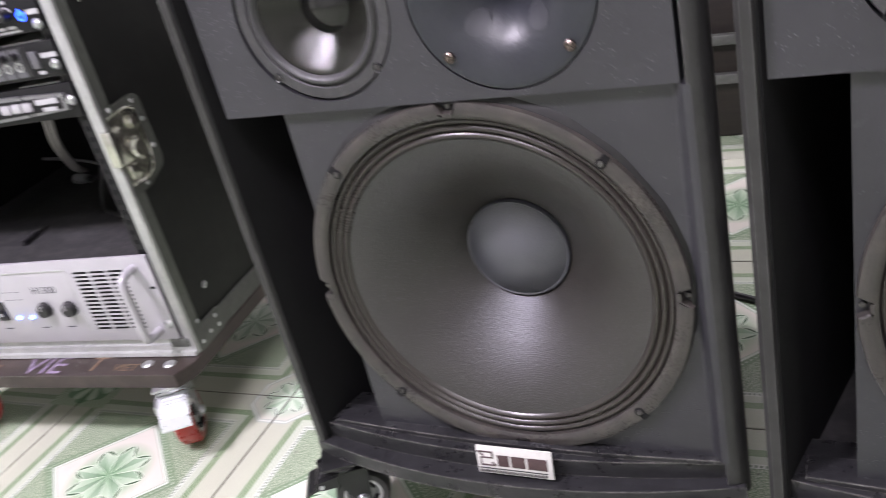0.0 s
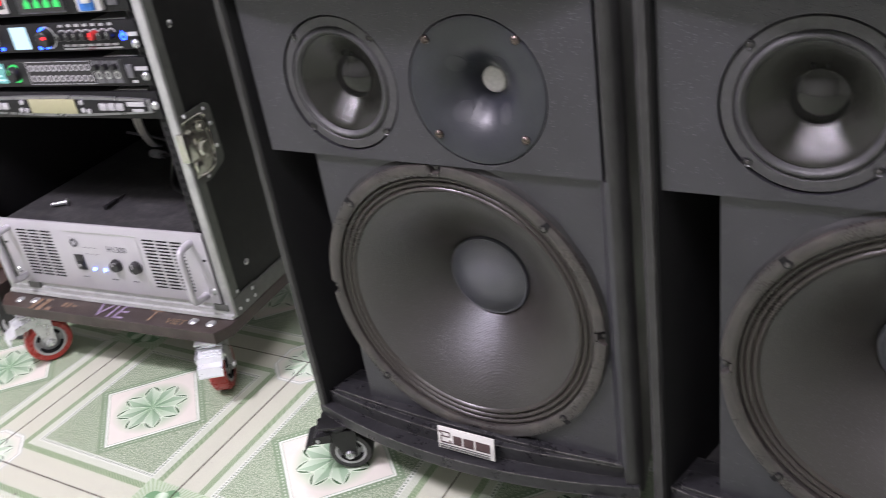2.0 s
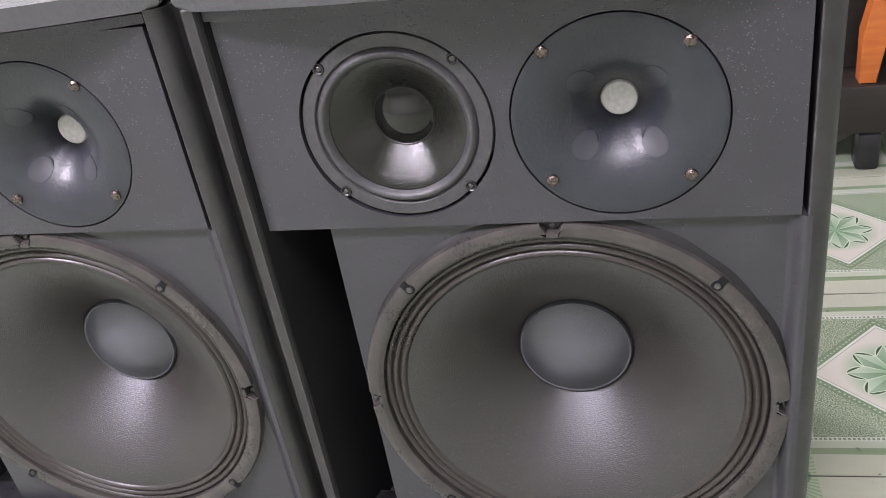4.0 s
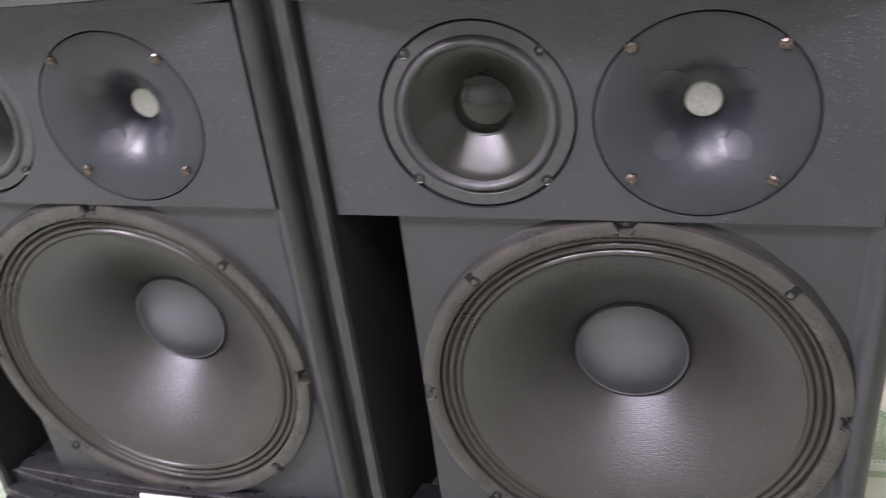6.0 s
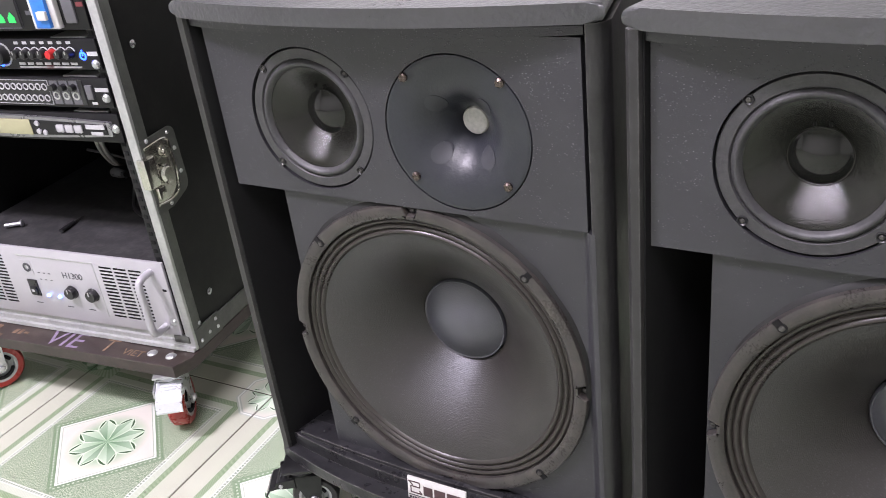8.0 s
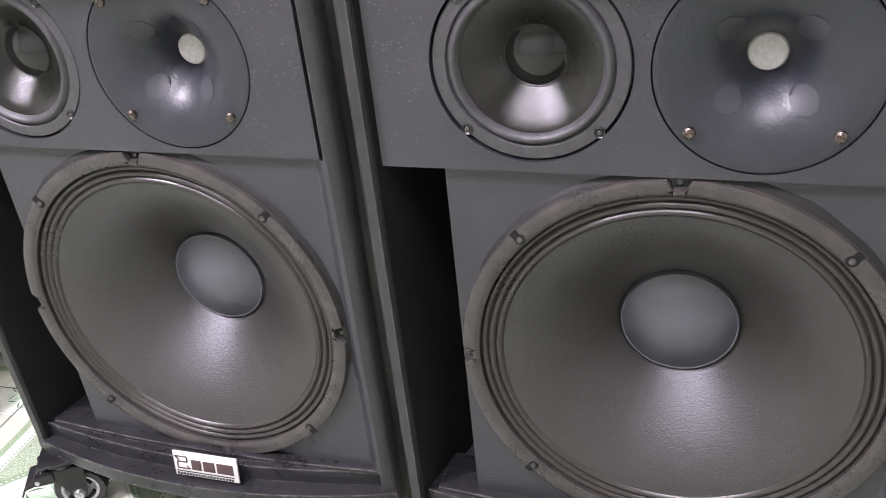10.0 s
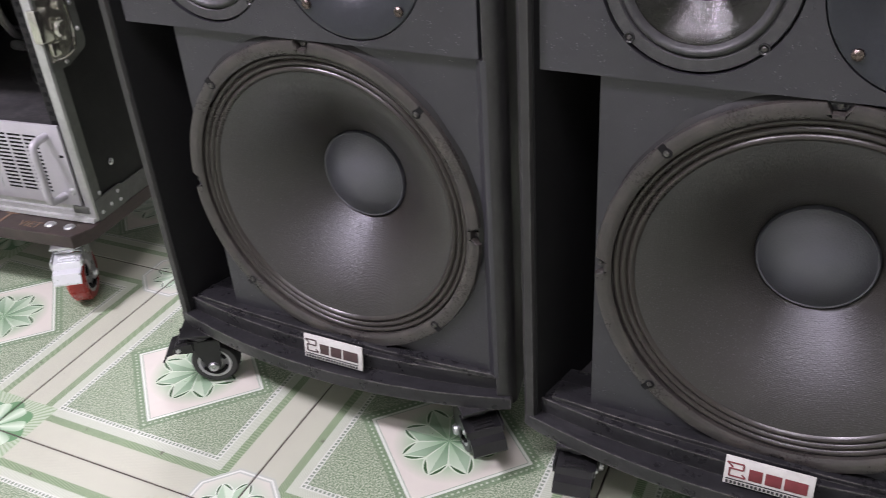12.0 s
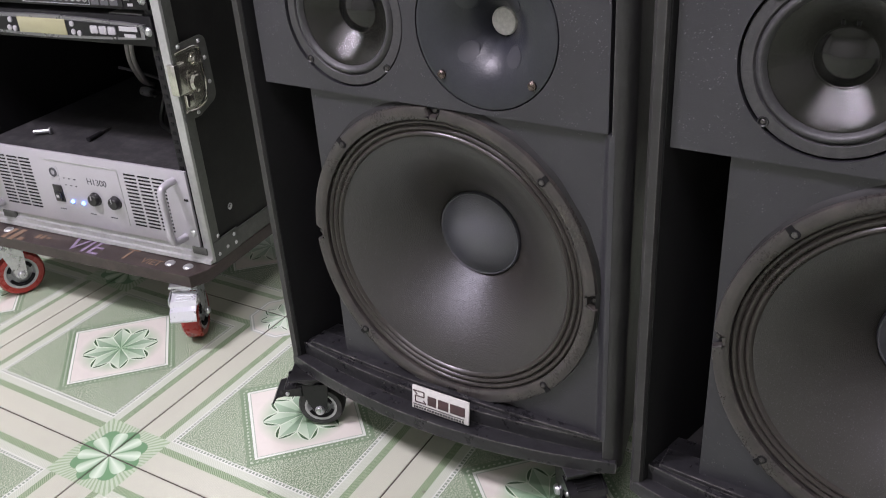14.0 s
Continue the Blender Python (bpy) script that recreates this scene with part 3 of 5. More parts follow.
def flare_disc(cx, cz, radius, flare):
    """A thin round patch that lies on the flare of the horn, centred at (cx, cz)."""
    bm, rows, seg = B(), [], 32
    for k in range(7):
        q = radius * min(1.0, k / 5)
        lift = -0.0005 if k < 6 else 0.0012
        row = []
        for i in range(seg if k else 1):
            x, z = cx + q * math.cos(2 * math.pi * i / seg), cz + q * math.sin(2 * math.pi * i / seg)
            row.append(bm.verts.new((x, flare(max(math.hypot(x, z), 0.015)) + lift, z)))
        rows.append(row)
    for i in range(seg):
        bm.faces.new((rows[0][0], rows[1][i], rows[1][(i + 1) % seg]))
    for a, b in zip(rows[1:], rows[2:]):
        for i in range(seg):
            bm.faces.new((a[i], b[i], b[(i + 1) % seg], a[(i + 1) % seg]))
    return bm


def build_speaker(m, mid_x, horn_x, RIGHT, slot_x, panel_x, ink):
    sp = thing("loudspeaker", "tall black three-way loudspeaker cabinet without grille on black casters", "loudspeaker", m, group="loudspeakers")
    back0, back1 = DEPTH * TAPER, DEPTH * TAPER - 0.008
    # side walls, drawn in to the back
    left = [(LEFT, FRONT + 0.004), (LEFT + 0.004, FRONT), (LEFT + 0.012, FRONT), (LEFT + 0.014, FRONT + 0.003), (LEFT + 0.014 + back0, DEPTH), (LEFT + back0, DEPTH)]
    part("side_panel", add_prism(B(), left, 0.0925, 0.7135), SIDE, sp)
    flush = -0.0035
    right = [(RIGHT - 0.0188, flush + 0.012), (RIGHT - 0.0188, flush + 0.0008)]
    right += [(RIGHT - 0.0180 + 0.0180 * math.sin(math.radians(9 * k)), flush + 0.0180 - 0.0180 * math.cos(math.radians(9 * k))) for k in range(11)]
    right += [(RIGHT - back1, DEPTH), (RIGHT - 0.016 - back1, DEPTH)]
    fillet = [(RIGHT - 0.0150, 0.0056), (RIGHT - 0.0150, flush - 0.0001), (RIGHT - 0.0185, flush)]
    fillet += [(RIGHT - 0.0185 - 0.0135 * (k / 10), 0.0056 - (0.0056 - flush) * (0.5 + 0.5 * math.cos(math.pi * k / 10))) for k in range(1, 11)]
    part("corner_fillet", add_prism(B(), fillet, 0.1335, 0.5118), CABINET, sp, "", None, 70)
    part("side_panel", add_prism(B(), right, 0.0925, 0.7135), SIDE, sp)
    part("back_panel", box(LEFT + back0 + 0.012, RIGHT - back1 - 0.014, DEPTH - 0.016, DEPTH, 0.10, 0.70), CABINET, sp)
    # lid with a rounded, forward-swelling front edge, and the strip under it
    lid = add_prism(B(), bowed(LEFT - 0.001, RIGHT + 0.001, FRONT - 0.002, 0.030, DEPTH + 0.002, back0, back1, 28, 0.009), 0.7142, 0.7325, None, 0.0085, 5)
    part("lid", lid, LID, sp, "lid under thick glossy black paint")
    part("top_strip", add_prism(B(), bowed(LEFT + 0.0155, RIGHT - 0.021, FRONT + 0.006, 0.025, 0.02, 0.002, 0, 24, 0.006), 0.7025, 0.7110, None, 0.0015, 2), CABINET, sp)
    # dark fills that draw the shadow lines below the strip and under the lid
    part("panel_groove", box(LEFT + 0.017, RIGHT - 0.022, 0.004, 0.020, 0.7008, 0.7023), INNER, sp)
    part("top_groove", add_prism(B(), bowed(LEFT + 0.0165, RIGHT - 0.021, FRONT + 0.012, 0.022, 0.02, 0.002, 0, 24, 0.006), 0.7112, 0.7138), INNER, sp)
    part("bottom_board", add_prism(B(), bowed(LEFT + 0.001, RIGHT - 0.001, FRONT + 0.001, 0.037, DEPTH, back0, back1, 28, 0.008), 0.0880, 0.1065, None, 0.004, 3), LIP, sp)
    part("bottom_strip", add_prism(B(), bowed(LEFT + 0.0145, RIGHT - 0.021, FRONT + 0.012, 0.024, 0.060, 0.012, 0, 24, 0.006), 0.1067, 0.1270, None, 0.0015, 2), LIP, sp)
    part("upper_strip", add_prism(B(), bowed(LEFT + 0.030, RIGHT - 0.021, 0.000, 0.010, 0.030, 0, 0, 24), 0.1272, 0.1330, None, 0.002, 2), LIP, sp)
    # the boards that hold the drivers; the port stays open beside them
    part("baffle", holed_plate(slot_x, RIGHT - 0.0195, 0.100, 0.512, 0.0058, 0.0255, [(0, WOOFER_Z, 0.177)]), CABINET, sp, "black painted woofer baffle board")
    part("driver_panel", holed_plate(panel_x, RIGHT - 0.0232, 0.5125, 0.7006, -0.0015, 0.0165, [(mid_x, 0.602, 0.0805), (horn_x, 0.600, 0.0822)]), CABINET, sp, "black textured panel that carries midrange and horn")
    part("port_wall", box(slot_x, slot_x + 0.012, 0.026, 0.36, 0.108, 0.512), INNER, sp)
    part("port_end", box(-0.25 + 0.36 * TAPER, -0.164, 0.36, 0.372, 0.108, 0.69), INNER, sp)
    # added dark sheet over the side wall's inner face, shading the port by colour
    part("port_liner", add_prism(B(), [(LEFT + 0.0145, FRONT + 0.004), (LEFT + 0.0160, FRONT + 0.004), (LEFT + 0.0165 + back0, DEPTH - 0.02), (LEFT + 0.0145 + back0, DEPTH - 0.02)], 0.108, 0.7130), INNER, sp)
    part("port_floor", add_prism(B(), [(-0.240, 0.062), (-0.178, 0.062), (-0.178, 0.355), (-0.172, 0.355)], 0.1067, 0.110), DUSTY, sp, "dusty grey floor of the port")
    # woofer
    w = part("woofer", ring_with_notches(0.1775, 0.194, -0.0030, 0.0074, [math.radians(a) for a in (0, 90, 180, 270)], 0.0052, 0.0095), CAST, sp, "large woofer with a grey cast frame and dark paper cone", pose(0, 0, WOOFER_Z))
    part("sealant", sealant_bead(0.1915, -12, 152), SEALANT, w, "smear of black sealant round the frame")
    for k in range(8):
        a = math.radians(45 * k)
        r = 0.185 if k % 2 else 0.1890
        part("screw", screw_mesh(0.0031, 0.0016), FRAME_SCREW if k in (1, 3) else DARK_SCREW, w, "", pose(r * math.cos(a), -0.0034 if k % 2 else 0.0040, r * math.sin(a)))
        if k % 2:
            part("screw_seat", add_lathe(B(), [(0.0, -0.0034), (0.0048, -0.0034), (0.0052, -0.0028)], 20), INNER, w, "", pose(r * math.cos(a), 0, r * math.sin(a)))
            part("seat_notch", box(0.003, 0.0092, -0.0036, -0.0026, -0.0036, 0.0036), INNER, w, "", pose(r * math.cos(a), 0, r * math.sin(a)) @ Matrix.Rotation(-a, 4, "Y"))
    ridges = [(0.1780, 0.0062)]
    for i in range(49):
        t = i / 48
        ridges.append((0.1776 - 0.0218 * t, 0.0060 + 0.0018 * t - 0.0029 * abs(math.sin(math.pi * 3 * t))))
    part("surround", add_lathe(B(), ridges, 96), SURROUND, w, "black corrugated cloth surround")
    cone = [(0.1558, 0.0078)]
    for i in range(1, 25):
        t = i / 24
        cone.append((0.1555 - 0.105 * t, 0.0080 + 0.026 * t + 0.060 * t ** 1.8))
    cone.append((0.046, 0.099))
    part("cone", add_lathe(B(), cone, 96), CONE, w, "dark brown-black ribbed paper cone", None, 60)
    dome = [(0.0572, 0.0890), (0.0562, 0.0822), (0.0551, 0.0811), (0.0538, 0.0818)]
    dome += [(0.0538 * (1 - i / 14), 0.0818 - 0.0175 * (1 - (1 - i / 14) ** 2.0)) for i in range(1, 15)]
    part("dust_cap", add_lathe(B(), dome, 72), CAP, w, "grey felt dust cap", None, 60)
    # midrange
    mid = part("midrange", add_lathe(B(), [(0.0788, 0.016), (0.0790, 0.0025), (0.0778, 0.0005), (0.0680, 0.0000), (0.0665, 0.0020), (0.0665, 0.014)], 96), RUBBER, sp, "small midrange driver with a glossy black cone", pose(mid_x, 0, 0.602))
    part("gap", add_lathe(B(), [(0.0788, 0.0120), (0.0808, 0.0120)], 72), INNER, mid)
    roll = [(0.0668 - 0.0100 * i / 16, 0.0030 - 0.0050 * math.sin(math.pi * i / 16)) for i in range(17)]
    part("surround", add_lathe(B(), roll, 96), RUBBER, mid, "dull grey rubber roll surround")
    mcone = [(0.0568 - 0.0320 * i / 16, 0.0040 + 0.0245 * (i / 16) ** 1.15) for i in range(17)] + [(0.0225, 0.031)]
    part("cone", add_lathe(B(), mcone, 96), POLY, mid, "glossy black plastic cone", None, 60)
    mdome = [(0.0252, 0.0290), (0.0252, 0.0272)] + [(0.0247 * (1 - i / 12), 0.0270 - 0.0080 * (1 - (1 - i / 12) ** 2)) for i in range(13)]
    part("dust_cap", add_lathe(B(), mdome, 64), GLOSS_CAP, mid, "glossy black dust cap", None, 60)
    bead = [(0.0268, 0.0276), (0.0262, 0.0262), (0.0251, 0.0266), (0.0248, 0.0280)]
    part("glue_bead", add_lathe(B(), bead, 64), POLY, mid, "", None, 60)
    for dx, dz in ((-1, 1), (1, 1), (-1, -1), (1, -1)):
        part("screw", screw_mesh(0.0026, 0.0016), DARK_SCREW, mid, "", pose(dx * 0.0540, 0.0008, dz * 0.0540, 0, 20 * dx, 0))
        part("screw_seat", add_lathe(B(), [(0.0026, 0.0004), (0.0040, -0.0010), (0.0046, -0.0010), (0.0050, 0.0003)], 18), BLACK_PLASTIC, mid, "", pose(dx * 0.0540, 0, dz * 0.0540))
    for k in (-1, 1):
        part("terminal", box(-0.0013, 0.0013, -0.0006, 0.002, -0.0026, 0.0026, 0.0005), INNER, mid, "", pose(k * 0.006, 0.0225, 0.0300))
    # horn
    hp = [(0.0812, 0.014), (0.0812, 0.0006), (0.0806, -0.0012), (0.0785, -0.0018)]
    flare = lambda r: -0.0018 + 0.004 * ((0.0785 - r) / 0.0635) + 0.039 * ((0.0785 - r) / 0.0635) ** 2.9
    hp += [(0.0785 - 0.0635 * i / 32, flare(0.0785 - 0.0635 * i / 32)) for i in range(1, 33)] + [(0.0140, 0.052)]
    horn = part("horn", add_lathe(B(), hp, 96), HORN, sp, "round satin blue-black horn with pale plug", pose(horn_x, 0, 0.600), 50)
    part("gap", add_lathe(B(), [(0.0812, 0.0100), (0.0823, 0.0100)], 72), INNER, horn)
    part("plug", add_lathe(B(), [(0.0150, 0.0415), (0.0136, 0.0395), (0.0, 0.0385)], 32), PLUG, horn, "pale round metal plug in the throat")
    for k, (dx, dz) in enumerate(((-1, 1), (1, 1), (-1, -1), (1, -1))):
        part("screw", screw_mesh(0.0052, 0.0036), SCREW, horn, "", pose(dx * 0.0528, -0.0012, dz * 0.0528 + 0.0035, 0, 15 + 35 * k, 0))
        part("damping_disc", flare_disc(0.0265 * dx, 0.0265 * dz, 0.0102, flare), HORN_DISC, horn, "", None, 60)
    # badge on the lower lip, its lettering as plain shapes
    badge = part("badge", box(-0.0420, 0.0420, -0.0018, 0.0008, -0.0165, 0.0165, 0.0006), WHITE_LABEL, sp, "small white badge with dark red lettering shapes", pose(-0.002, -0.0275, 0.1265, -8, 0, 1))
    emblem = B()
    for x0, z0, x1, z1 in ((-0.040, 0.010, -0.024, 0.010), (-0.024, 0.010, -0.024, 0.003), (-0.024, 0.003, -0.037, 0.003), (-0.037, 0.003, -0.037, -0.006), (-0.037, -0.006, -0.021, -0.006), (-0.040, 0.010, -0.034, 0.005), (-0.021, -0.006, -0.025, -0.002)):
        add_rod(emblem, (x0, -0.0020, z0), (x1, -0.0020, z1), 0.00085, 6)
    part("emblem", emblem, ink, badge)
    for x0, x1 in ((-0.0185, -0.0055), (-0.0030, 0.0125), (0.0150, 0.0365)):
        part("lettering_shape", box(x0, x1, -0.0024, -0.0016, -0.0065, 0.0070, 0.0003), ink, badge)
    small = box(-0.040, 0.036, -0.0024, -0.0017, -0.0105, -0.0095)
    for i in range(19):
        add_box(small, -0.0395 + i * 0.0040, -0.0368 + i * 0.0040, -0.0024, -0.0017, -0.0150, -0.0122)
    tagged(part("small_print", small, BLACK_INK, badge), kind="stuff")
    return sp


def build_caster(parent, x, y, top, yaw, wheel_d, wheel_w, tread, rim, steel, pedal_mat, pedal_len, label):
    """A swivel caster with brake: plate, fork, wheel, rim, axle and pedal. yaw: the way in which it rolls, pedal first."""
    c = part("caster", box(-0.026, 0.026, -0.023, 0.023, -0.004, 0.0, 0.001), steel, parent, label, pose(x, y, top, 0, 0, yaw))
    r = wheel_d / 2
    axle_z = r - top
    trail = -0.012
    part("swivel", add_lathe(B(), [(0, 0.002), (0.020, 0.002), (0.023, 0.007), (0.020, 0.013), (0, 0.013)], 24, pose(0, 0, 0, -90, 0, 0)), steel, c)
    for s in (-1, 1):
        yy = s * (wheel_w / 2 + 0.0045)
        cheek = B()
        add_prism(cheek, [(-0.024, -0.011), (0.014, -0.011), (0.013, -0.017), (trail + 0.010, axle_z - 0.001), (trail + 0.005, axle_z - 0.009), (trail - 0.005, axle_z - 0.009), (trail - 0.010, axle_z - 0.001), (-0.027, -0.017)], -0.0015, 0.0015, pose(0, yy, 0, 90, 0, 0), 0.0)
        part("fork_cheek", cheek, steel, c)
    top_bm = box(-0.024, 0.018, -wheel_w / 2 - 0.006, wheel_w / 2 + 0.006, -0.0135, -0.0105, 0.001)
    part("fork_bridge", top_bm, steel, c)
    h = wheel_w / 2
    wheel = part("wheel", add_lathe(B(), [(r * 0.70, -h), (r * 0.90, -h), (r * 0.985, -h * 0.72), (r, -h * 0.3), (r, h * 0.3), (r * 0.985, h * 0.72), (r * 0.90, h), (r * 0.70, h)], 40, None, True), tread, c, "", pose(trail, 0, axle_z))
    part("rim", add_lathe(B(), [(0.004, -h * 0.55), (r * 0.30, -h * 0.9), (r * 0.36, -h * 0.5), (r * 0.52, -h * 0.45), (r * 0.60, -h * 0.95), (r * 0.72, -h * 0.98), (r * 0.72, h * 0.98), (r * 0.60, h * 0.95), (r * 0.52, h * 0.45), (r * 0.36, h * 0.5), (r * 0.30, h * 0.9), (0.004, h * 0.55)], 32), rim, wheel)
    for sy in (-1, 1):
        for first in (200, 20):
            arc = [(r * 0.50 * math.cos(math.radians(first + 17 * k)), sy * h * 0.93, r * 0.50 * math.sin(math.radians(first + 17 * k))) for k in range(9)]
            part("rim_slot", add_tube(B(), arc, r * 0.075, 6, 2), INNER, wheel)
    ax = add_rod(B(), (trail, -h - 0.010, axle_z), (trail, h + 0.010, axle_z), 0.0045, 6)
    for sy in (-1, 1):
        add_lathe(ax, [(0, -0.0030), (0.0058, -0.0024), (0.0072, 0.0004), (0.0072, 0.0022)], 18, pose(trail, sy * (h + 0.0085), axle_z, 0, 0, 0 if sy < 0 else 180))
    part("axle_bolt", ax, STEEL, c)
    pw = wheel_w * (1.22 if pedal_len > 0.043 else 1.2 if pedal_len > 0.04 else 0.95)
    steep = 0.90 if pedal_len > 0.043 else 0.72
    drop = lambda d: -0.016 - d * steep
    at = lambda f: 0.016 + pedal_len * f
    prof = [(0.016, -0.015), (at(0.48), drop(0.006)), (at(0.58), drop(0.015)), (at(0.80), drop(0.019)), (at(0.95), drop(0.034)), (at(0.92), drop(0.038)), (at(0.76), drop(0.0225)), (at(0.52), drop(0.0185)), (at(0.42), drop(0.010)), (0.016, drop(0.005))]
    ped = add_prism(B(), prof, -pw / 2 - 0.003, pw / 2 + 0.003, pose(0, 0, 0, 90, 0, 0))
    part("brake_pedal", ped, pedal_mat, c)
    for sy in (-1, 1):
        arm = [(0.010, -0.012), (at(0.50), -0.017), (at(0.55), drop(0.014)), (at(0.30), drop(0.016)), (0.010, -0.027)]
        part("pedal_arm", add_prism(B(), arm, -0.0012, 0.0012, pose(0, sy * (pw / 2 + 0.0045), 0, 90, 0, 0)), steel, c)
        part("pedal_rivet", add_lathe(B(), [(0, -0.0022), (0.0026, -0.0016), (0.0032, 0.0)], 12, pose(at(0.34), sy * (pw / 2 + 0.0057), -0.022, 0, 0, 0 if sy < 0 else 180)), STEEL, c)
    ribs = B()
    for i in range(3):
        f = 0.14 + 0.12 * i
        add_box(ribs, at(f), at(f) + 0.0022, -pw * 0.34, pw * 0.34, -0.017 - 0.0055 * steep * f / 0.48, -0.0140 - 0.0065 * steep * f / 0.48, 0.0007)
    part("pedal_rib", ribs, pedal_mat, c)
    return c


SP_A = build_speaker(pose(0, 0, 0), -0.111, 0.068, 0.225, -0.177, -0.240, DARK_INK)
SP_B = build_speaker(pose(0.5145, -0.006, 0, 0, 0, 0.3), -0.116, 0.058, 0.215, -0.195, -0.249, RED_INK)
for sp, spots in ((SP_A, ((-0.238, -0.012, -150), (0.174, 0.002, -46), (-0.12, 0.40, 60), (0.08, 0.40, 120))),
                  (SP_B, ((-0.204, 0.000, -82), (0.174, 0.010, -120), (-0.12, 0.40, 60), (0.08, 0.40, 120)))):
    for cx, cy, yaw in spots:
        build_caster(sp, cx, cy, 0.088, yaw, 0.067, 0.030, BLACK_WHEEL, RIM, CASTER_STEEL, CASTER_STEEL, 0.042, "black swivel caster with brake")

# ---- equipment rack on its dolly ----
RACK = pose(-0.790, 0.063, 0, 0, 0, 7.05)
HW, Z0, Z1, RD = 0.269, 0.140, 0.820, 0.46
rack = thing("flight_case", "open black 19-inch flight case rack with worn aluminium edges", "rack case", RACK)
for s in (-1, 1):
    xo = s * HW
    xi = s * (HW - 0.010)
    part("side_panel", box(min(xo, xi) + (0.002 if s < 0 else 0), max(xo, xi) - (0.002 if s > 0 else 0), 0.006, RD, Z0 + 0.004, Z1 - 0.004), LAMINATE, rack)
    edge = box(min(s * (HW + 0.002), s * (HW - 0.002)), max(s * (HW + 0.002), s * (HW - 0.002)), 0.001, 0.021, Z0, Z1, 0.0008)
    part("corner_angle", edge, ALU_GREY, rack)
    lip = box(min(s * (HW + 0.002), s * (HW - 0.014)), max(s * (HW + 0.002), s * (HW - 0.014)), -0.004, 0.003, Z0, Z1, 0.0015)
    part("front_edge", lip, ALU, rack, "bright bare aluminium front edge")
    part("bottom_angle", box(min(s * (HW + 0.0025), s * (HW - 0.002)), max(s * (HW + 0.0025), s * (HW - 0.002)), 0.031, RD, Z0 - 0.001, Z0 + 0.030, 0.0008), ALU_GREY, rack)
    bracket = box(min(s * (HW + 0.0035), s * (HW - 0.001)), max(s * (HW + 0.0035), s * (HW - 0.001)), 0.002, 0.066, Z0 - 0.0015, Z0 + 0.034, 0.001)
    part("corner_bracket", bracket, ALU_GREY, rack)
    for yy, zz in ((0.012, 0.150), (0.034, 0.153), (0.056, 0.150), (0.054, 0.166), (0.016, 0.182)):
        part("rivet", add_lathe(B(), [(0, -0.0018), (0.0025, -0.0014), (0.0034, 0)], 12, pose(s * (HW + 0.0036), yy, zz, 0, 0, 90 * s)), STEEL, rack)
    for yy, zz in ((0.062, 0.214), (0.045, 0.632), (0.20, 0.214), (0.20, 0.632)):
        part("rivet", add_lathe(B(), [(0, -0.0022), (0.003, -0.0018), (0.0055, -0.0004), (0.006, 0)], 16, pose(s * HW, yy, zz, 0, 0, 90 * s)), STEEL, rack)
    # perforated rail behind the front edge
    rail = part("rack_rail", box(min(s * (HW - 0.014), s * (HW - 0.036)), max(s * (HW - 0.014), s * (HW - 0.036)), 0.004, 0.0065, Z0 + 0.012, Z1 - 0.012), ALU_GREY if s < 0 else PANEL, rack)
    holes = B()
    for i in range(36):
        z = Z0 + 0.03 + i * 0.0148
        add_box(holes, s * (HW - 0.0295) - 0.0032, s * (HW - 0.0295) + 0.0032, 0.0030, 0.0042, z - 0.0032, z + 0.0032)
    tagged(part("perforation", holes, INNER, rail), kind="stuff")
part("bottom_panel", box(-HW + 0.012, HW - 0.012, 0.004, RD, Z0 + 0.001, Z0 + 0.012), LAMINATE, rack)
part("top_panel", box(-HW, HW, 0.0, RD, Z1 - 0.010, Z1 + 0.002, 0.001), LAMINATE, rack)
part("back_panel", box(-HW + 0.012, HW - 0.012, RD - 0.010, RD, Z0 + 0.012, Z1 - 0.012), INNER, rack)
part("inner_liner", box(-HW + 0.0105, -HW + 0.012, 0.02, RD - 0.012, Z0 + 0.013, Z1 - 0.012), INNER, rack)
sill = add_prism(B(), [(-0.010, 0.0), (0.006, 0.0), (0.006, 0.024), (0.001, 0.024), (0.0005, 0.0155), (-0.0035, 0.0145), (-0.004, 0.0065), (-0.0085, 0.0055)], -HW, HW, pose(0, 0, Z0, 0, 0, 0) @ Matrix(((0, 0, 1, 0), (1, 0, 0, 0), (0, 1, 0, 0), (0, 0, 0, 1))))
part("front_sill", sill, ALU, rack, "bright stepped aluminium sill")
for sx in (-0.215, 0.232):
    part("sill_clip", box(sx, sx + 0.030, -0.006, 0.002, Z0 + 0.013, Z0 + 0.026, 0.0012), ALU_GREY, rack)
# butterfly latch on the side of the case
plate_out = [(0.000, 0.500), (0.000, 0.384), (0.034, 0.384)] + [(0.060 + 0.018 * math.cos(math.radians(-60 + 15 * k)), 0.412 + 0.018 * math.sin(math.radians(-60 + 15 * k))) for k in range(5)] + [(0.062 + 0.014 * math.cos(math.radians(15 * k)), 0.488 + 0.014 * math.sin(math.radians(15 * k))) for k in range(7)]
TO_SIDE = Matrix(((0, 0, 1, 0), (1, 0, 0, 0), (0, 1, 0, 0), (0, 0, 0, 1)))
latch = part("latch", add_prism(B(), plate_out[::-1], HW + 0.002, HW + 0.0036, TO_SIDE), ALU_GREY, rack, "nickel butterfly latch in a riveted plate")
dish = [(0.004, 0.400), (0.036, 0.400), (0.052, 0.416), (0.052, 0.478), (0.044, 0.486), (0.004, 0.486)]
part("dish", add_prism(B(), dish, HW + 0.0036, HW + 0.0050, TO_SIDE), CHROME, latch)
rim_bm = B()
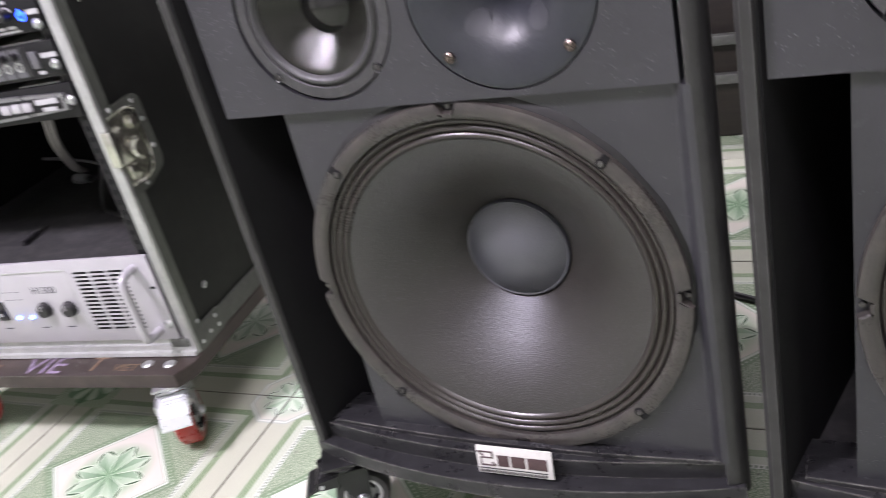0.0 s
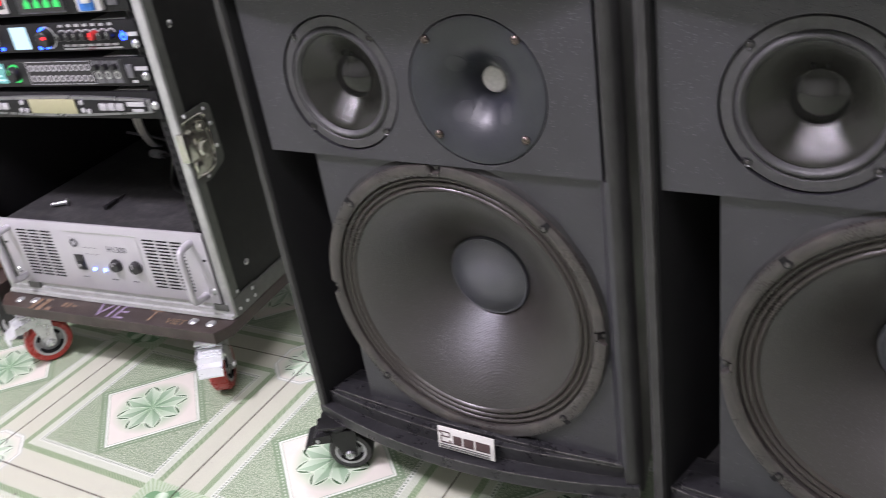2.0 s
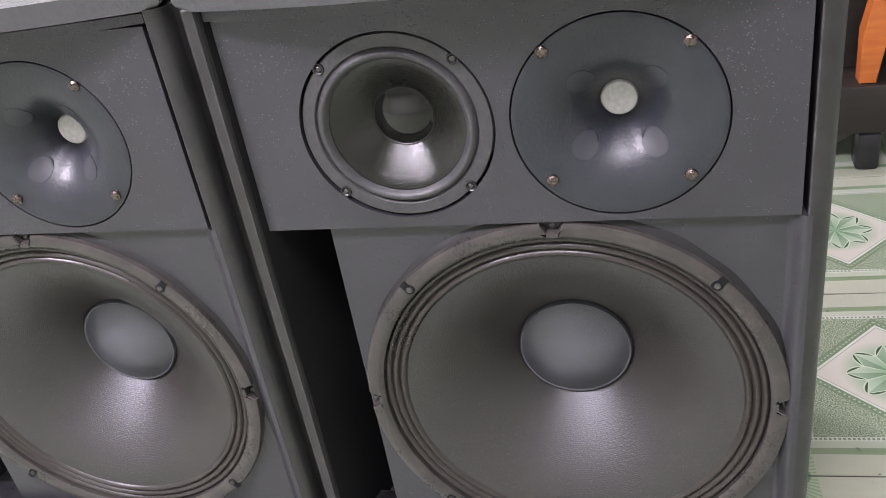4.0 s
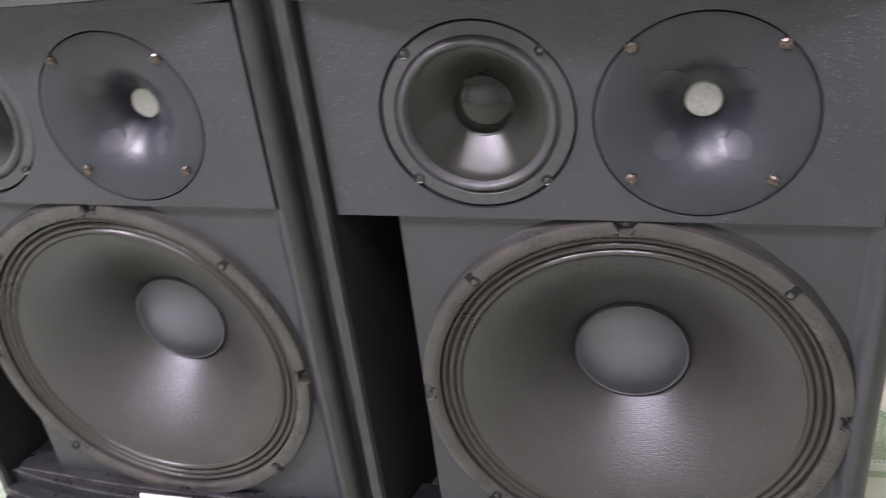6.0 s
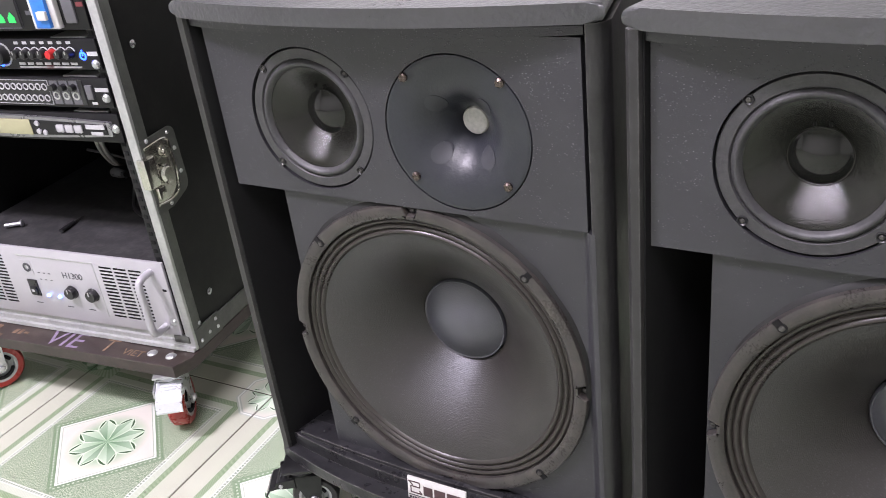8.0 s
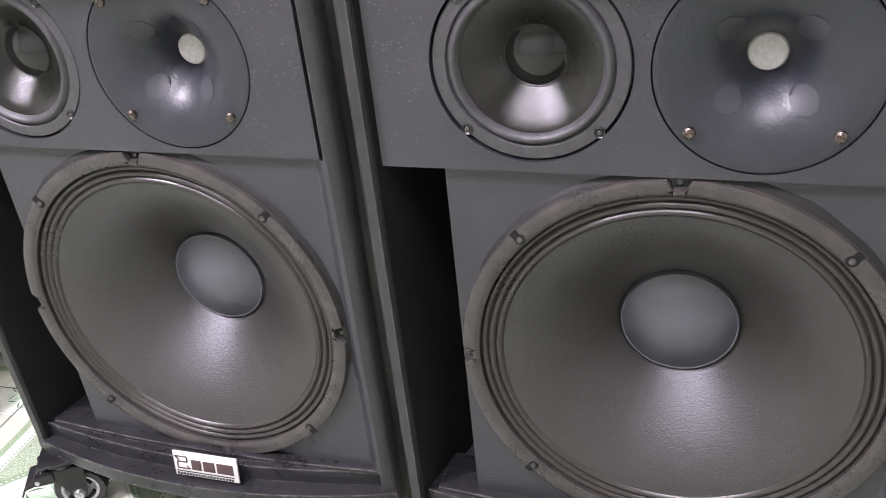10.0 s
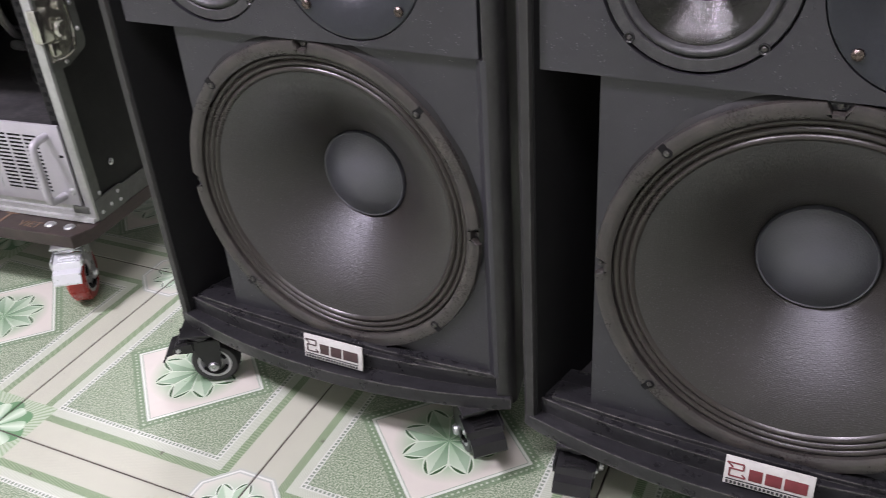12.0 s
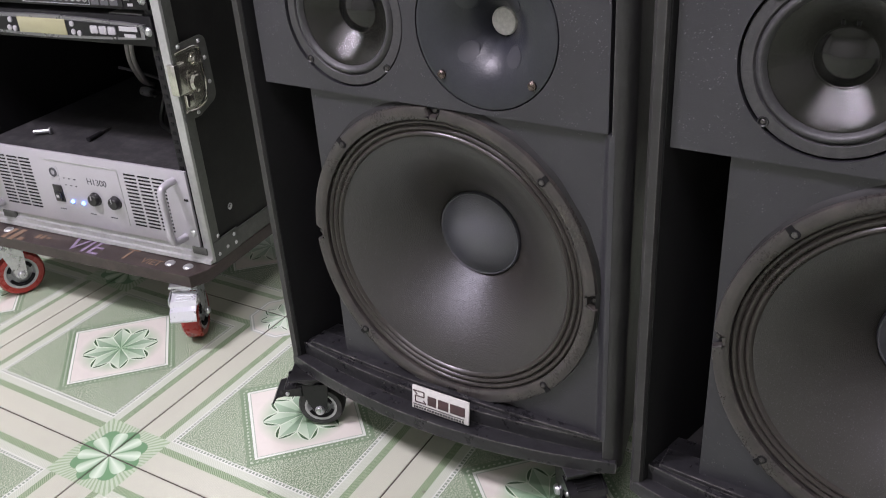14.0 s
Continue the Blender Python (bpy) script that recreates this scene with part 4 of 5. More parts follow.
add_tube(rim_bm, [(HW + 0.006, y, z) for y, z in ((0.002, 0.400), (0.034, 0.398), (0.054, 0.414), (0.055, 0.470), (0.048, 0.489), (0.002, 0.489))], 0.0022, 8, 5)
part("dish_rim", rim_bm, CHROME, latch)
wing = B()
add_lathe(wing, [(0, -0.010), (0.010, -0.010), (0.013, -0.006), (0.013, 0.0)], 24, pose(HW + 0.005, 0.030, 0.440, 0, 0, 90))
add_box(wing, HW + 0.008, HW + 0.013, 0.026, 0.034, 0.424, 0.456, 0.0015)
part("wing", wing, CHROME, latch)
hook = box(HW - 0.006, HW + 0.010, -0.009, 0.016, 0.428, 0.476, 0.003)
add_box(hook, HW + 0.002, HW + 0.009, 0.006, 0.022, 0.405, 0.425, 0.002)
add_lathe(hook, [(0, -0.008), (0.007, -0.008), (0.009, -0.002), (0.009, 0.0)], 18, pose(HW + 0.005, 0.040, 0.472, 0, 0, 90))
part("hook", hook, CHROME, latch)
for yy, zz in ((0.014, 0.497), (0.060, 0.494), (0.067, 0.466), (0.068, 0.428), (0.030, 0.391)):
    part("rivet", add_lathe(B(), [(0, -0.0022), (0.0025, -0.0018), (0.0036, 0)], 12, pose(HW + 0.0036, yy, zz, 0, 0, 90)), STEEL, latch)

# dolly
dolly = thing("dolly", "brown film-faced plywood dolly with faded print and red-wheeled casters", "dolly", RACK)
FV = -0.052
outline = [(-HW - 0.006, FV + 0.030), (-HW + 0.022, FV), (HW - 0.012, FV), (HW + 0.004, FV + 0.030), (HW + 0.004, RD), (-HW - 0.006, RD)]
board = part("board", add_prism(B(), outline, 0.1165, 0.1385, None, 0.001, 1), FILM_PLY, dolly)
for u, v in ((-0.222, -0.030), (-0.186, -0.026), (0.196, -0.026), (0.234, -0.026)):
    part("bolt_head", add_lathe(B(), [(0, -0.0032), (0.006, -0.0028), (0.0085, -0.0012), (0.009, 0)], 20, pose(u, v, 0.1385, -90, 0, 0)), STEEL, dolly)
for text, u, v, size, mt in (("VIE", 0.010, -0.028, 0.060, PRINT_PALE), ("T", 0.104, -0.026, 0.048, PRINT_TAN), ("VIET", 0.162, -0.034, 0.022, PRINT_TAN)):
    letters("board_lettering", text, size, mt, board, pose(u, v, 0.1387) @ pose(0, 0, 0, -90, 0, 0), "faded printed letters")
bars = B()
for u0, u1, v0, v1 in ((-0.178, -0.168, -0.052, -0.018), (-0.160, -0.148, -0.054, -0.016), (-0.140, -0.126, -0.050, -0.040), (-0.112, -0.104, -0.034, -0.020), (-0.100, -0.092, -0.034, -0.020), (-0.088, -0.078, -0.030, -0.024)):
    add_box(bars, u0, u1, v0, v1, 0.1384, 0.1388)
part("print_bars", bars, PRINT_TAN, board)
ZINC = surface("bright_zinc_pedal", (0.70, 0.72, 0.74), 0.30, metal=0.55, vary=0.06, large=20.0, bump=0.0)
for u, v, yaw in ((0.225, -0.030, -62), (-0.211, -0.030, -118), (0.215, 0.40, 80), (-0.21, 0.40, 110)):
    build_caster(dolly, u, v, 0.1165, yaw, 0.088, 0.030, RED_WHEEL, RIM, STEEL, ZINC, 0.044, "zinc-plated caster with a red wheel")


# ---- rack units ----
def screws_on(ob, cx, z0, z1, half=0.2325):
    for u in (cx - half, cx + half):
        part("rack_screw", add_lathe(B(), [(0, -0.0045), (0.004, -0.004), (0.0068, -0.0012), (0.0072, 0)], 18, pose(u, -0.004, (z0 + z1) / 2)), STEEL, ob)


CX = 0.008
amp = thing("power_amplifier", "silver power amplifier with vents, handles and blue lamps", "amplifier", RACK)
AZ0, AZ1 = 0.166, 0.301
AX0, AX1 = CX - 0.241, CX + 0.241
face = part("faceplate", box(AX0, AX1, -0.0045, 0.001, AZ0, AZ1, 0.0012), SILVER, amp, "silver painted front panel")
part("chassis", box(AX0 + 0.018, AX1 - 0.018, 0.002, 0.40, AZ0 + 0.002, AZ1 - 0.003, 0.001), DUSTY, amp, "dusty black steel chassis")
for u0 in (AX0 + 0.045, AX1 - 0.045 - 0.088):
    for col in range(3):
        for k in range(15):
            z = AZ0 + 0.0205 + k * 0.0066
            part("vent_slot", box(u0 + col * 0.0305, u0 + col * 0.0305 + 0.0255, -0.0049, -0.0043, z, z + 0.0030), INNER, face)
for u in (AX0 + 0.026, AX1 - 0.026):
    bm = add_tube(B(), [(u, -0.004, AZ0 + 0.016), (u, -0.026, AZ0 + 0.017), (u, -0.036, AZ0 + 0.026), (u, -0.036, AZ0 + 0.068), (u, -0.036, AZ0 + 0.107), (u, -0.026, AZ0 + 0.116), (u, -0.004, AZ0 + 0.117)], 0.0062, 12, 5)
    part("handle", bm, SILVER, amp)
screws_on(amp, CX, AZ0, AZ0 + 0.050)
part("trim_line", box(CX - 0.075, CX + 0.095, -0.0053, -0.0044, AZ1 - 0.0165, AZ1 - 0.0145), ALU, amp)
part("trim_edge", box(CX + 0.0945, CX + 0.0955, -0.0052, -0.0044, AZ0 + 0.018, AZ1 - 0.018), ALU, amp)
sw = part("power_switch", box(CX - 0.068, CX - 0.046, -0.0062, -0.004, AZ0 + 0.041, AZ0 + 0.073, 0.0010), BLACK_PLASTIC, amp)
part("rocker", box(CX - 0.0645, CX - 0.0495, -0.0092, -0.0055, AZ0 + 0.044, AZ0 + 0.060, 0.0012), BLACK_PLASTIC, sw)
part("switch_mark", box(CX - 0.0600, CX - 0.0540, -0.0097, -0.0090, AZ0 + 0.050, AZ0 + 0.055), WHITE_INK, sw)
for u in (CX + 0.030, CX + 0.076):
    kn = part("knob", add_lathe(B(), [(0, -0.010), (0.0095, -0.010), (0.0105, -0.0088), (0.0110, -0.003), (0.0122, -0.002), (0.0122, 0)], 32, pose(u, -0.0046, AZ0 + 0.058)), BLACK_PLASTIC, amp)
    part("pointer", box(u - 0.0009, u + 0.0009, -0.0162, -0.0154, AZ0 + 0.060, AZ0 + 0.068), WHITE_INK, kn)
for u in (CX - 0.028, CX - 0.003):
    part("lamp", add_lathe(B(), [(0, -0.004), (0.0026, -0.0032), (0.0036, 0)], 16, pose(u, -0.0045, AZ0 + 0.045)), BLUE_GLOW, amp, "small lit blue lamp")
letters("model_lettering", "H1300", 0.0165, GREY_INK, amp, pose(CX + 0.041, -0.0046, AZ1 - 0.046))
logo = box(CX - 0.068, CX - 0.046, -0.0050, -0.0044, AZ1 - 0.053, AZ1 - 0.025)
part("emblem_plate", logo, SILVER, amp)
part("emblem", add_lathe(B(), [(0.0045, -0.0010), (0.0085, -0.0010), (0.0085, 0)], 24, pose(CX - 0.057, -0.0050, AZ1 - 0.038)), GREY_INK, amp)
ticks = B()
for u in (CX - 0.034, CX - 0.022, CX - 0.010):
    for z in (0.075, 0.088):
        add_box(ticks, u - 0.002, u + 0.002, -0.0050, -0.0044, AZ0 + z, AZ0 + z + 0.0014)
for u in (CX - 0.057, CX + 0.014, CX + 0.062):
    add_box(ticks, u - 0.007, u + 0.007, -0.0050, -0.0044, AZ0 + 0.026, AZ0 + 0.0275)
tagged(part("small_print", ticks, GREY_INK, amp), kind="stuff")
for u in (AX0 + 0.007, AX1 - 0.007):
    part("ear_slot", box(u - 0.005, u + 0.003, -0.0049, -0.0043, AZ1 - 0.052, AZ1 - 0.048), INNER, face)


def unit_body(ob, z0, z1, material, depth=0.22, top=None):
    part("faceplate", box(CX - 0.241, CX + 0.241, -0.0035, 0.001, z0, z1, 0.0010), material, ob)
    part("chassis", box(CX - 0.22, CX + 0.22, 0.002, depth, z0 + 0.001, z1 - 0.001), top or DUSTY, ob)
    for u in (-0.185, 0.185):
        part("cover_plate", box(CX + u - 0.032, CX + u + 0.032, 0.006, 0.060, z1 - 0.001, z1 + 0.0008), ALU, ob, "bare metal cover plate")


def knobs_on(ob, spots, r, material, mark=WHITE_INK, h=0.012):
    for u, z in spots:
        k = part("knob", add_lathe(B(), [(0, -h), (r * 0.8, -h), (r * 0.92, -h * 0.85), (r, 0)], 18, pose(u, -0.0036, z)), material, ob)
        part("pointer", box(u - 0.0006, u + 0.0006, -0.0036 - h - 0.0006, -0.0036 - h + 0.0002, z + r * 0.1, z + r * 0.85), mark, k)


def ring_mark(ob, name, u, z, r, w, material, y=-0.0037):
    return part(name, add_lathe(B(), [(r, 0.0006), (r, -0.0006), (r + w, -0.0006), (r + w, 0.0006)], 28, pose(u, y, z)), material, ob)


def print_bars(ob, spots, material, name="print_bar"):
    bm = B()
    for u0, u1, z0, z1 in spots:
        add_box(bm, u0, u1, -0.0042, -0.0034, z0, z1)
    return tagged(part(name, bm, material, ob), kind="stuff")


# speaker processor with swelling front and unlit display
Z, PX = 0.500, CX + 0.024
proc = thing("signal_processor", "black and silver speaker processor with unlit yellow display", "audio processor", RACK)
unit_body(proc, Z, Z + 0.044, PANEL, 0.20)
out = []
n = 24
for i in range(n + 1):
    t = i / n
    out.append((PX - 0.205 + 0.410 * t, 0.0018 + 0.0075 * (abs(2 * t - 1) ** 1.6)))
shell = [(u, Z + 0.0045 - 0.004 + (0.0075 - (o - 0.0018)) * 0.0 + o * 0.9 + 0.003) for u, o in out] + [(u, Z + 0.041 - o * 0.9) for u, o in reversed(out)]
FACE_ON = Matrix(((1, 0, 0, 0), (0, 0, 1, 0), (0, 1, 0, 0), (0, 0, 0, 1)))
part("bezel", add_prism(B(), shell, -0.0095, -0.003, FACE_ON), BEZEL, proc, "swelling silver bezel")
inner = [(PX + (u - PX) * 0.965, Z + 0.022 + (z - Z - 0.022) * 0.70) for u, z in shell]
part("panel", add_prism(B(), inner, -0.0110, -0.009, FACE_ON), PANEL, proc)
part("display", box(PX - 0.050, PX + 0.052, -0.0120, -0.010, Z + 0.0105, Z + 0.0345, 0.0005), LCD_DULL, proc, "unlit yellow-green display")
for base in (-0.150, 0.102):
    for k in range(3):
        u = PX + base + k * 0.0175
        part("button", box(u, u + 0.0155, -0.0130, -0.010, Z + 0.0165, Z + 0.0285, 0.0025), SILVER, proc)
for u, z in ((-0.066, 0.029), (-0.072, 0.016), (-0.060, 0.0155), (0.066, 0.029), (0.066, 0.0165), (0.078, 0.0150), (-0.186, 0.0225)):
    part("button", add_lathe(B(), [(0, -0.003), (0.0040, -0.0025), (0.0045, 0)], 14, pose(PX + u, -0.0105, Z + z)), SILVER, proc)
bm = B()
for u0, u1, z0, z1 in ((0.160, 0.195, 0.023, 0.030), (0.168, 0.190, 0.014, 0.019), (-0.176, -0.162, 0.020, 0.025)):
    add_box(bm, PX + u0, PX + u1, -0.0118, -0.0106, Z + z0, Z + z1)
tagged(part("print_bar", bm, WHITE_INK, proc), kind="stuff")
screws_on(proc, CX, Z, Z + 0.044)

# mixer-effects unit with jacks and a teal screen
Z = 0.553
fx = thing("effects_mixer", "black rack effects mixer with teal screen and jack rings", "audio mixer", RACK)
unit_body(fx, Z, Z + 0.044, PANEL, 0.21)
rim_bars = B()
for x0, x1, z0, z1 in ((-0.0085, 0.1300, 0.0400, 0.0408), (-0.0085, 0.1300, 0.0040, 0.0048), (-0.0093, -0.0085, 0.0040, 0.0408), (0.1300, 0.1308, 0.0040, 0.0408)):
    add_box(rim_bars, CX + x0, CX + x1, -0.0052, -0.0044, Z + z0, Z + z1)
part("field_frame", rim_bars, RING_WHITE, fx)
part("fader_field", box(CX - 0.030, CX + 0.195, -0.0046, -0.0034, Z + 0.004, Z + 0.041), BLACK_PLASTIC, fx)
for i in range(11):
    for z in (0.0135, 0.0305):
        ring_mark(fx, "jack_ring", CX + 0.000 + i * 0.0122, Z + z, 0.0036, 0.0017, RING_WHITE, -0.0050)
part("display", box(CX - 0.105, CX - 0.062, -0.0042, -0.0034, Z + 0.006, Z + 0.039), TEAL_GLOW, fx, "small lit teal screen")
bm = B()
for i in range(4):
    add_box(bm, CX - 0.102, CX - 0.066 - 0.008 * (i % 3), -0.0046, -0.0041, Z + 0.010 + i * 0.0070, Z + 0.0130 + i * 0.0070)
part("screen_bar", bm, SCREEN_GLOW, fx)
ring_mark(fx, "lit_ring", CX - 0.040, Z + 0.022, 0.0125, 0.0028, GREEN_GLOW)
knobs_on(fx, [(CX - 0.040, Z + 0.022)], 0.0125, BLACK_PLASTIC, GREEN_GLOW, 0.012)
for k in range(3):
    u = CX + 0.142 + k * 0.0185
    part("trim_knob", add_lathe(B(), [(0, -0.008), (0.0046, -0.008), (0.0054, 0.0)], 16, pose(u, -0.0052, Z + 0.031)), BLACK_PLASTIC, fx)
    part("strip", box(u - 0.0075, u + 0.0075, -0.0052, -0.0045, Z + 0.005, Z + 0.040), GREY_PLASTIC, fx)
    ring_mark(fx, "jack_ring", u, Z + 0.018, 0.0040, 0.0022, ALU, -0.0056)
part("power_switch", box(CX + 0.200, CX + 0.212, -0.007, -0.003, Z + 0.013, Z + 0.034, 0.001), GREY_PLASTIC, fx)
print_bars(fx, [(CX + 0.216, CX + 0.240, Z + 0.024, Z + 0.030), (CX + 0.204, CX + 0.214, Z + 0.005, Z + 0.009), (CX - 0.165, CX - 0.150, Z + 0.030, Z + 0.036), (CX - 0.165, CX - 0.150, Z + 0.020, Z + 0.026)] + [(CX - 0.002 + i * 0.0122, CX + 0.006 + i * 0.0122, Z + 0.0205, Z + 0.0235) for i in range(11)], WHITE_INK)
for u in (-0.195, -0.180):
    ring_mark(fx, "jack_ring", CX + u, Z + 0.030, 0.0040, 0.0018, WHITE_INK)
knobs_on(fx, [(CX - 0.150, Z + 0.013), (CX - 0.135, Z + 0.013)], 0.0045, BLACK_PLASTIC, WHITE_INK, 0.008)
screws_on(fx, CX, Z, Z + 0.030)

# karaoke preamp with lit knobs and a white screen
Z = 0.609
pre = thing("preamplifier", "black rack preamplifier with blue-lit knobs and bright screen", "preamplifier", RACK)
unit_body(pre, Z, Z + 0.044, PANEL, 0.23)
part("display", box(CX - 0.018, CX + 0.018, -0.0042, -0.0034, Z + 0.005, Z + 0.040), SCREEN_GLOW, pre, "bright white-blue screen")
for u, mt in ((-0.067, BLUE_GLOW), (0.060, RED_GLOW)):
    ring_mark(pre, "lit_ring", CX + u, Z + 0.022, 0.0150, 0.0026, ALU)
    arc = add_tube(B(), [(CX + u + 0.0150 * math.cos(math.radians(a)), -0.0048, Z + 0.022 + 0.0150 * math.sin(math.radians(a))) for a in range(100, 261, 20)], 0.0030, 6, 3)
    part("lit_arc", arc, BLUE_DEEP, pre)
    k = part("knob", add_lathe(B(), [(0, -0.014), (0.010, -0.014), (0.0125, -0.012), (0.0140, 0)], 28, pose(CX + u, -0.0036, Z + 0.022)), BLACK_PLASTIC, pre)
    part("lit_pointer", box(CX + u + 0.001, CX + u + 0.0095, -0.0184, -0.0174, Z + 0.0225, Z + 0.0265), mt, k)
for u in (-0.045, 0.039):
    part("lit_button", box(CX + u - 0.003, CX + u + 0.003, -0.006, -0.003, Z + 0.004, Z + 0.009, 0.0008), BLUE_DEEP, pre)
spots = [(CX + 0.094 + 0.0165 * i, Z + 0.024) for i in range(7)] + [(CX - 0.105 - 0.0165 * i, Z + 0.024) for i in range(7)]
knobs_on(pre, [s for i, s in enumerate(spots) if i not in (4, 7)], 0.0068, BLACK_PLASTIC, ALU)
knobs_on(pre, [spots[4], spots[7]], 0.0068, surface("red_knob", (0.40, 0.02, 0.02), 0.4, bump=0.0), RED_GLOW)
for u, z in spots:
    arc = add_tube(B(), [(u + 0.0085 * math.cos(math.radians(a)), -0.0042, z + 0.0085 * math.sin(math.radians(a))) for a in range(20, 161, 28)], 0.0009, 5, 3)
    part("scale_arc", arc, WHITE_INK, pre)
print_bars(pre, [(u - 0.006, u + 0.006, Z + 0.007, Z + 0.0105) for u, z in spots] + [(u - 0.004, u + 0.004, Z + 0.037, Z + 0.041) for u, z in spots] + [(CX + 0.088, CX + 0.205, Z + 0.0025, Z + 0.0050), (CX + 0.222, CX + 0.240, Z + 0.020, Z + 0.026)], WHITE_INK)
print_bars(pre, [(CX + 0.140, CX + 0.152, Z + 0.0020, Z + 0.0060)], RED_INK, "red_bar")
ring_mark(pre, "power_ring", CX + 0.213, Z + 0.020, 0.0038, 0.0022, BLUE_DEEP)
part("power_mark", box(CX + 0.2122, CX + 0.2138, -0.0046, -0.0036, Z + 0.020, Z + 0.0285), BLUE_DEEP, pre)
screws_on(pre, CX, Z - 0.004, Z + 0.020)

# power sequencer with red digits
Z = 0.665
seq = thing("power_sequencer", "black power sequencer with red digits and a blue breaker", "power sequencer", RACK)
unit_body(seq, Z, Z + 0.088, PANEL, 0.25)
part("meter_frame", box(CX - 0.072, CX - 0.002, -0.0048, -0.003, Z + 0.006, Z + 0.070, 0.002), WHITE_LABEL, seq)
part("meter_face", box(CX - 0.067, CX - 0.007, -0.0054, -0.0046, Z + 0.013, Z + 0.066), BLACK_INK, seq)
letters("red_digits", "226", 0.036, RED_GLOW, seq, pose(CX - 0.037, -0.0055, Z + 0.0290), "lit red digits")
part("lamp_frame", box(CX + 0.022, CX + 0.120, -0.0046, -0.003, Z + 0.004, Z + 0.078, 0.003), GREY_PLASTIC, seq)
part("lamp_face", box(CX + 0.024, CX + 0.118, -0.0050, -0.0044, Z + 0.006, Z + 0.076, 0.001), BLACK_INK, seq)
for row in (0.012, 0.050):
    for i in range(4):
        u = CX + 0.036 + i * 0.0205
        tri = add_prism(B(), [(u, Z + row), (u + 0.0125, Z + row), (u + 0.0125, Z + row + 0.007), (u + 0.0062, Z + row + 0.015), (u, Z + row + 0.007)], -0.0060, -0.0048, FACE_ON)
        part("green_lamp", tri, GREEN_GLOW, seq)
print_bars(seq, [(CX + 0.040, CX + 0.100, Z + 0.034, Z + 0.041)], GREY_INK)
part("breaker", box(CX + 0.150, CX + 0.196, -0.012, -0.003, Z + 0.004, Z + 0.084, 0.0015), WHITE_LABEL, seq)
BLUE_PLASTIC = surface("blue_plastic", (0.03, 0.17, 0.55), 0.35, bump=0.0)
part("breaker_lever", box(CX + 0.160, CX + 0.186, -0.018, -0.011, Z + 0.006, Z + 0.050, 0.002), BLUE_PLASTIC, seq)
part("lever_tab", box(CX + 0.170, CX + 0.186, -0.022, -0.017, Z + 0.018, Z + 0.030, 0.001), WHITE_LABEL, seq)
part("rocker_switch", box(CX + 0.204, CX + 0.224, -0.007, -0.003, Z + 0.010, Z + 0.050, 0.002), GREY_PLASTIC, seq)
print_bars(seq, [(CX - 0.098, CX - 0.080, Z + 0.010, Z + 0.017), (CX + 0.132, CX + 0.146, Z + 0.022, Z + 0.028)], GREY_INK)
print_bars(seq, [(CX + 0.228, CX + 0.240, Z + 0.032, Z + 0.038)], RED_INK, "red_bar")
for u in (-0.165, -0.125):
    so = part("outlet", box(CX + u - 0.016, CX + u + 0.016, -0.0060, -0.003, Z + 0.008, Z + 0.044, 0.003), BLACK_PLASTIC, seq)
    for du, dz in ((-0.006, 0.030), (0.006, 0.030), (0, 0.018)):
        part("outlet_hole", box(CX + u + du - 0.0022, CX + u + du + 0.0022, -0.0064, -0.0058, Z + dz, Z + dz + 0.007), INNER, so)

# loose things on the amplifier and cables behind it
TOP = AZ1 - 0.003
bolt = thing("loose_bolt", "loose silver bolt lying on the amplifier", "bolt", RACK @ pose(-0.130, 0.060, TOP + 0.0068, 0, 0, 30))
part("shank", add_rod(B(), (-0.014, 0, 0), (0.014, 0, 0), 0.0036, 12), STEEL, bolt)
part("head", add_lathe(B(), [(0, 0.000), (0.0062, 0.0005), (0.0068, 0.003), (0.0058, 0.004), (0, 0.004)], 16, pose(0.013, 0, 0, 0, 0, -90)), STEEL, bolt)
pen = thing("screwdriver_bit", "small black tool lying on the amplifier", "tool", RACK @ pose(-0.019, 0.088, TOP + 0.0045, 0, 0, 96))
part("grip", add_rod(B(), (-0.030, 0, 0), (0.004, 0, 0), 0.0044, 12, 0.85), BLACK_PLASTIC, pen)
part("tip", add_rod(B(), (0.004, 0, -0.0005), (0.030, 0, -0.0015), 0.0028, 10, 0.5), DARK_SCREW, pen)
for k in range(2):
    cab = thing("pale_cable", "pale grey cable hanging down onto the amplifier", "cable", RACK, group="hanging cables")
    du = 0.011 * k
    part("sheath", add_tube(B(), [(0.005 + du, 0.185, 0.505), (-0.018 + du, 0.20, 0.45), (-0.043 + du, 0.22, 0.395), (-0.087 + du, 0.28, 0.334), (-0.13 + du, 0.34, TOP + 0.005)], 0.0042, 8), WIRE_WHITE, cab)
plug_c = thing("audio_cable", "black cable with a metal plug looping to the rack rail", "cable", RACK)
part("plug", add_rod(B(), (-0.094, 0.286, TOP + 0.0115), (-0.060, 0.278, TOP + 0.0115), 0.0095, 14, 0.9), STEEL, plug_c)
part("sheath", add_tube(B(), [(-0.060, 0.278, TOP + 0.0115), (-0.02, 0.262, TOP + 0.022), (0.03, 0.225, TOP + 0.058), (0.054, 0.20, TOP + 0.062), (0.052, 0.18, TOP + 0.028), (0.062, 0.160, TOP + 0.005), (0.110, 0.130, TOP + 0.006), (0.165, 0.090, TOP + 0.024), (0.215, 0.045, TOP + 0.060)], 0.0040, 8), WIRE_BLACK, plug_c)
thin = thing("thin_wire", "thin dark wire lying behind the amplifier", "cable", RACK)
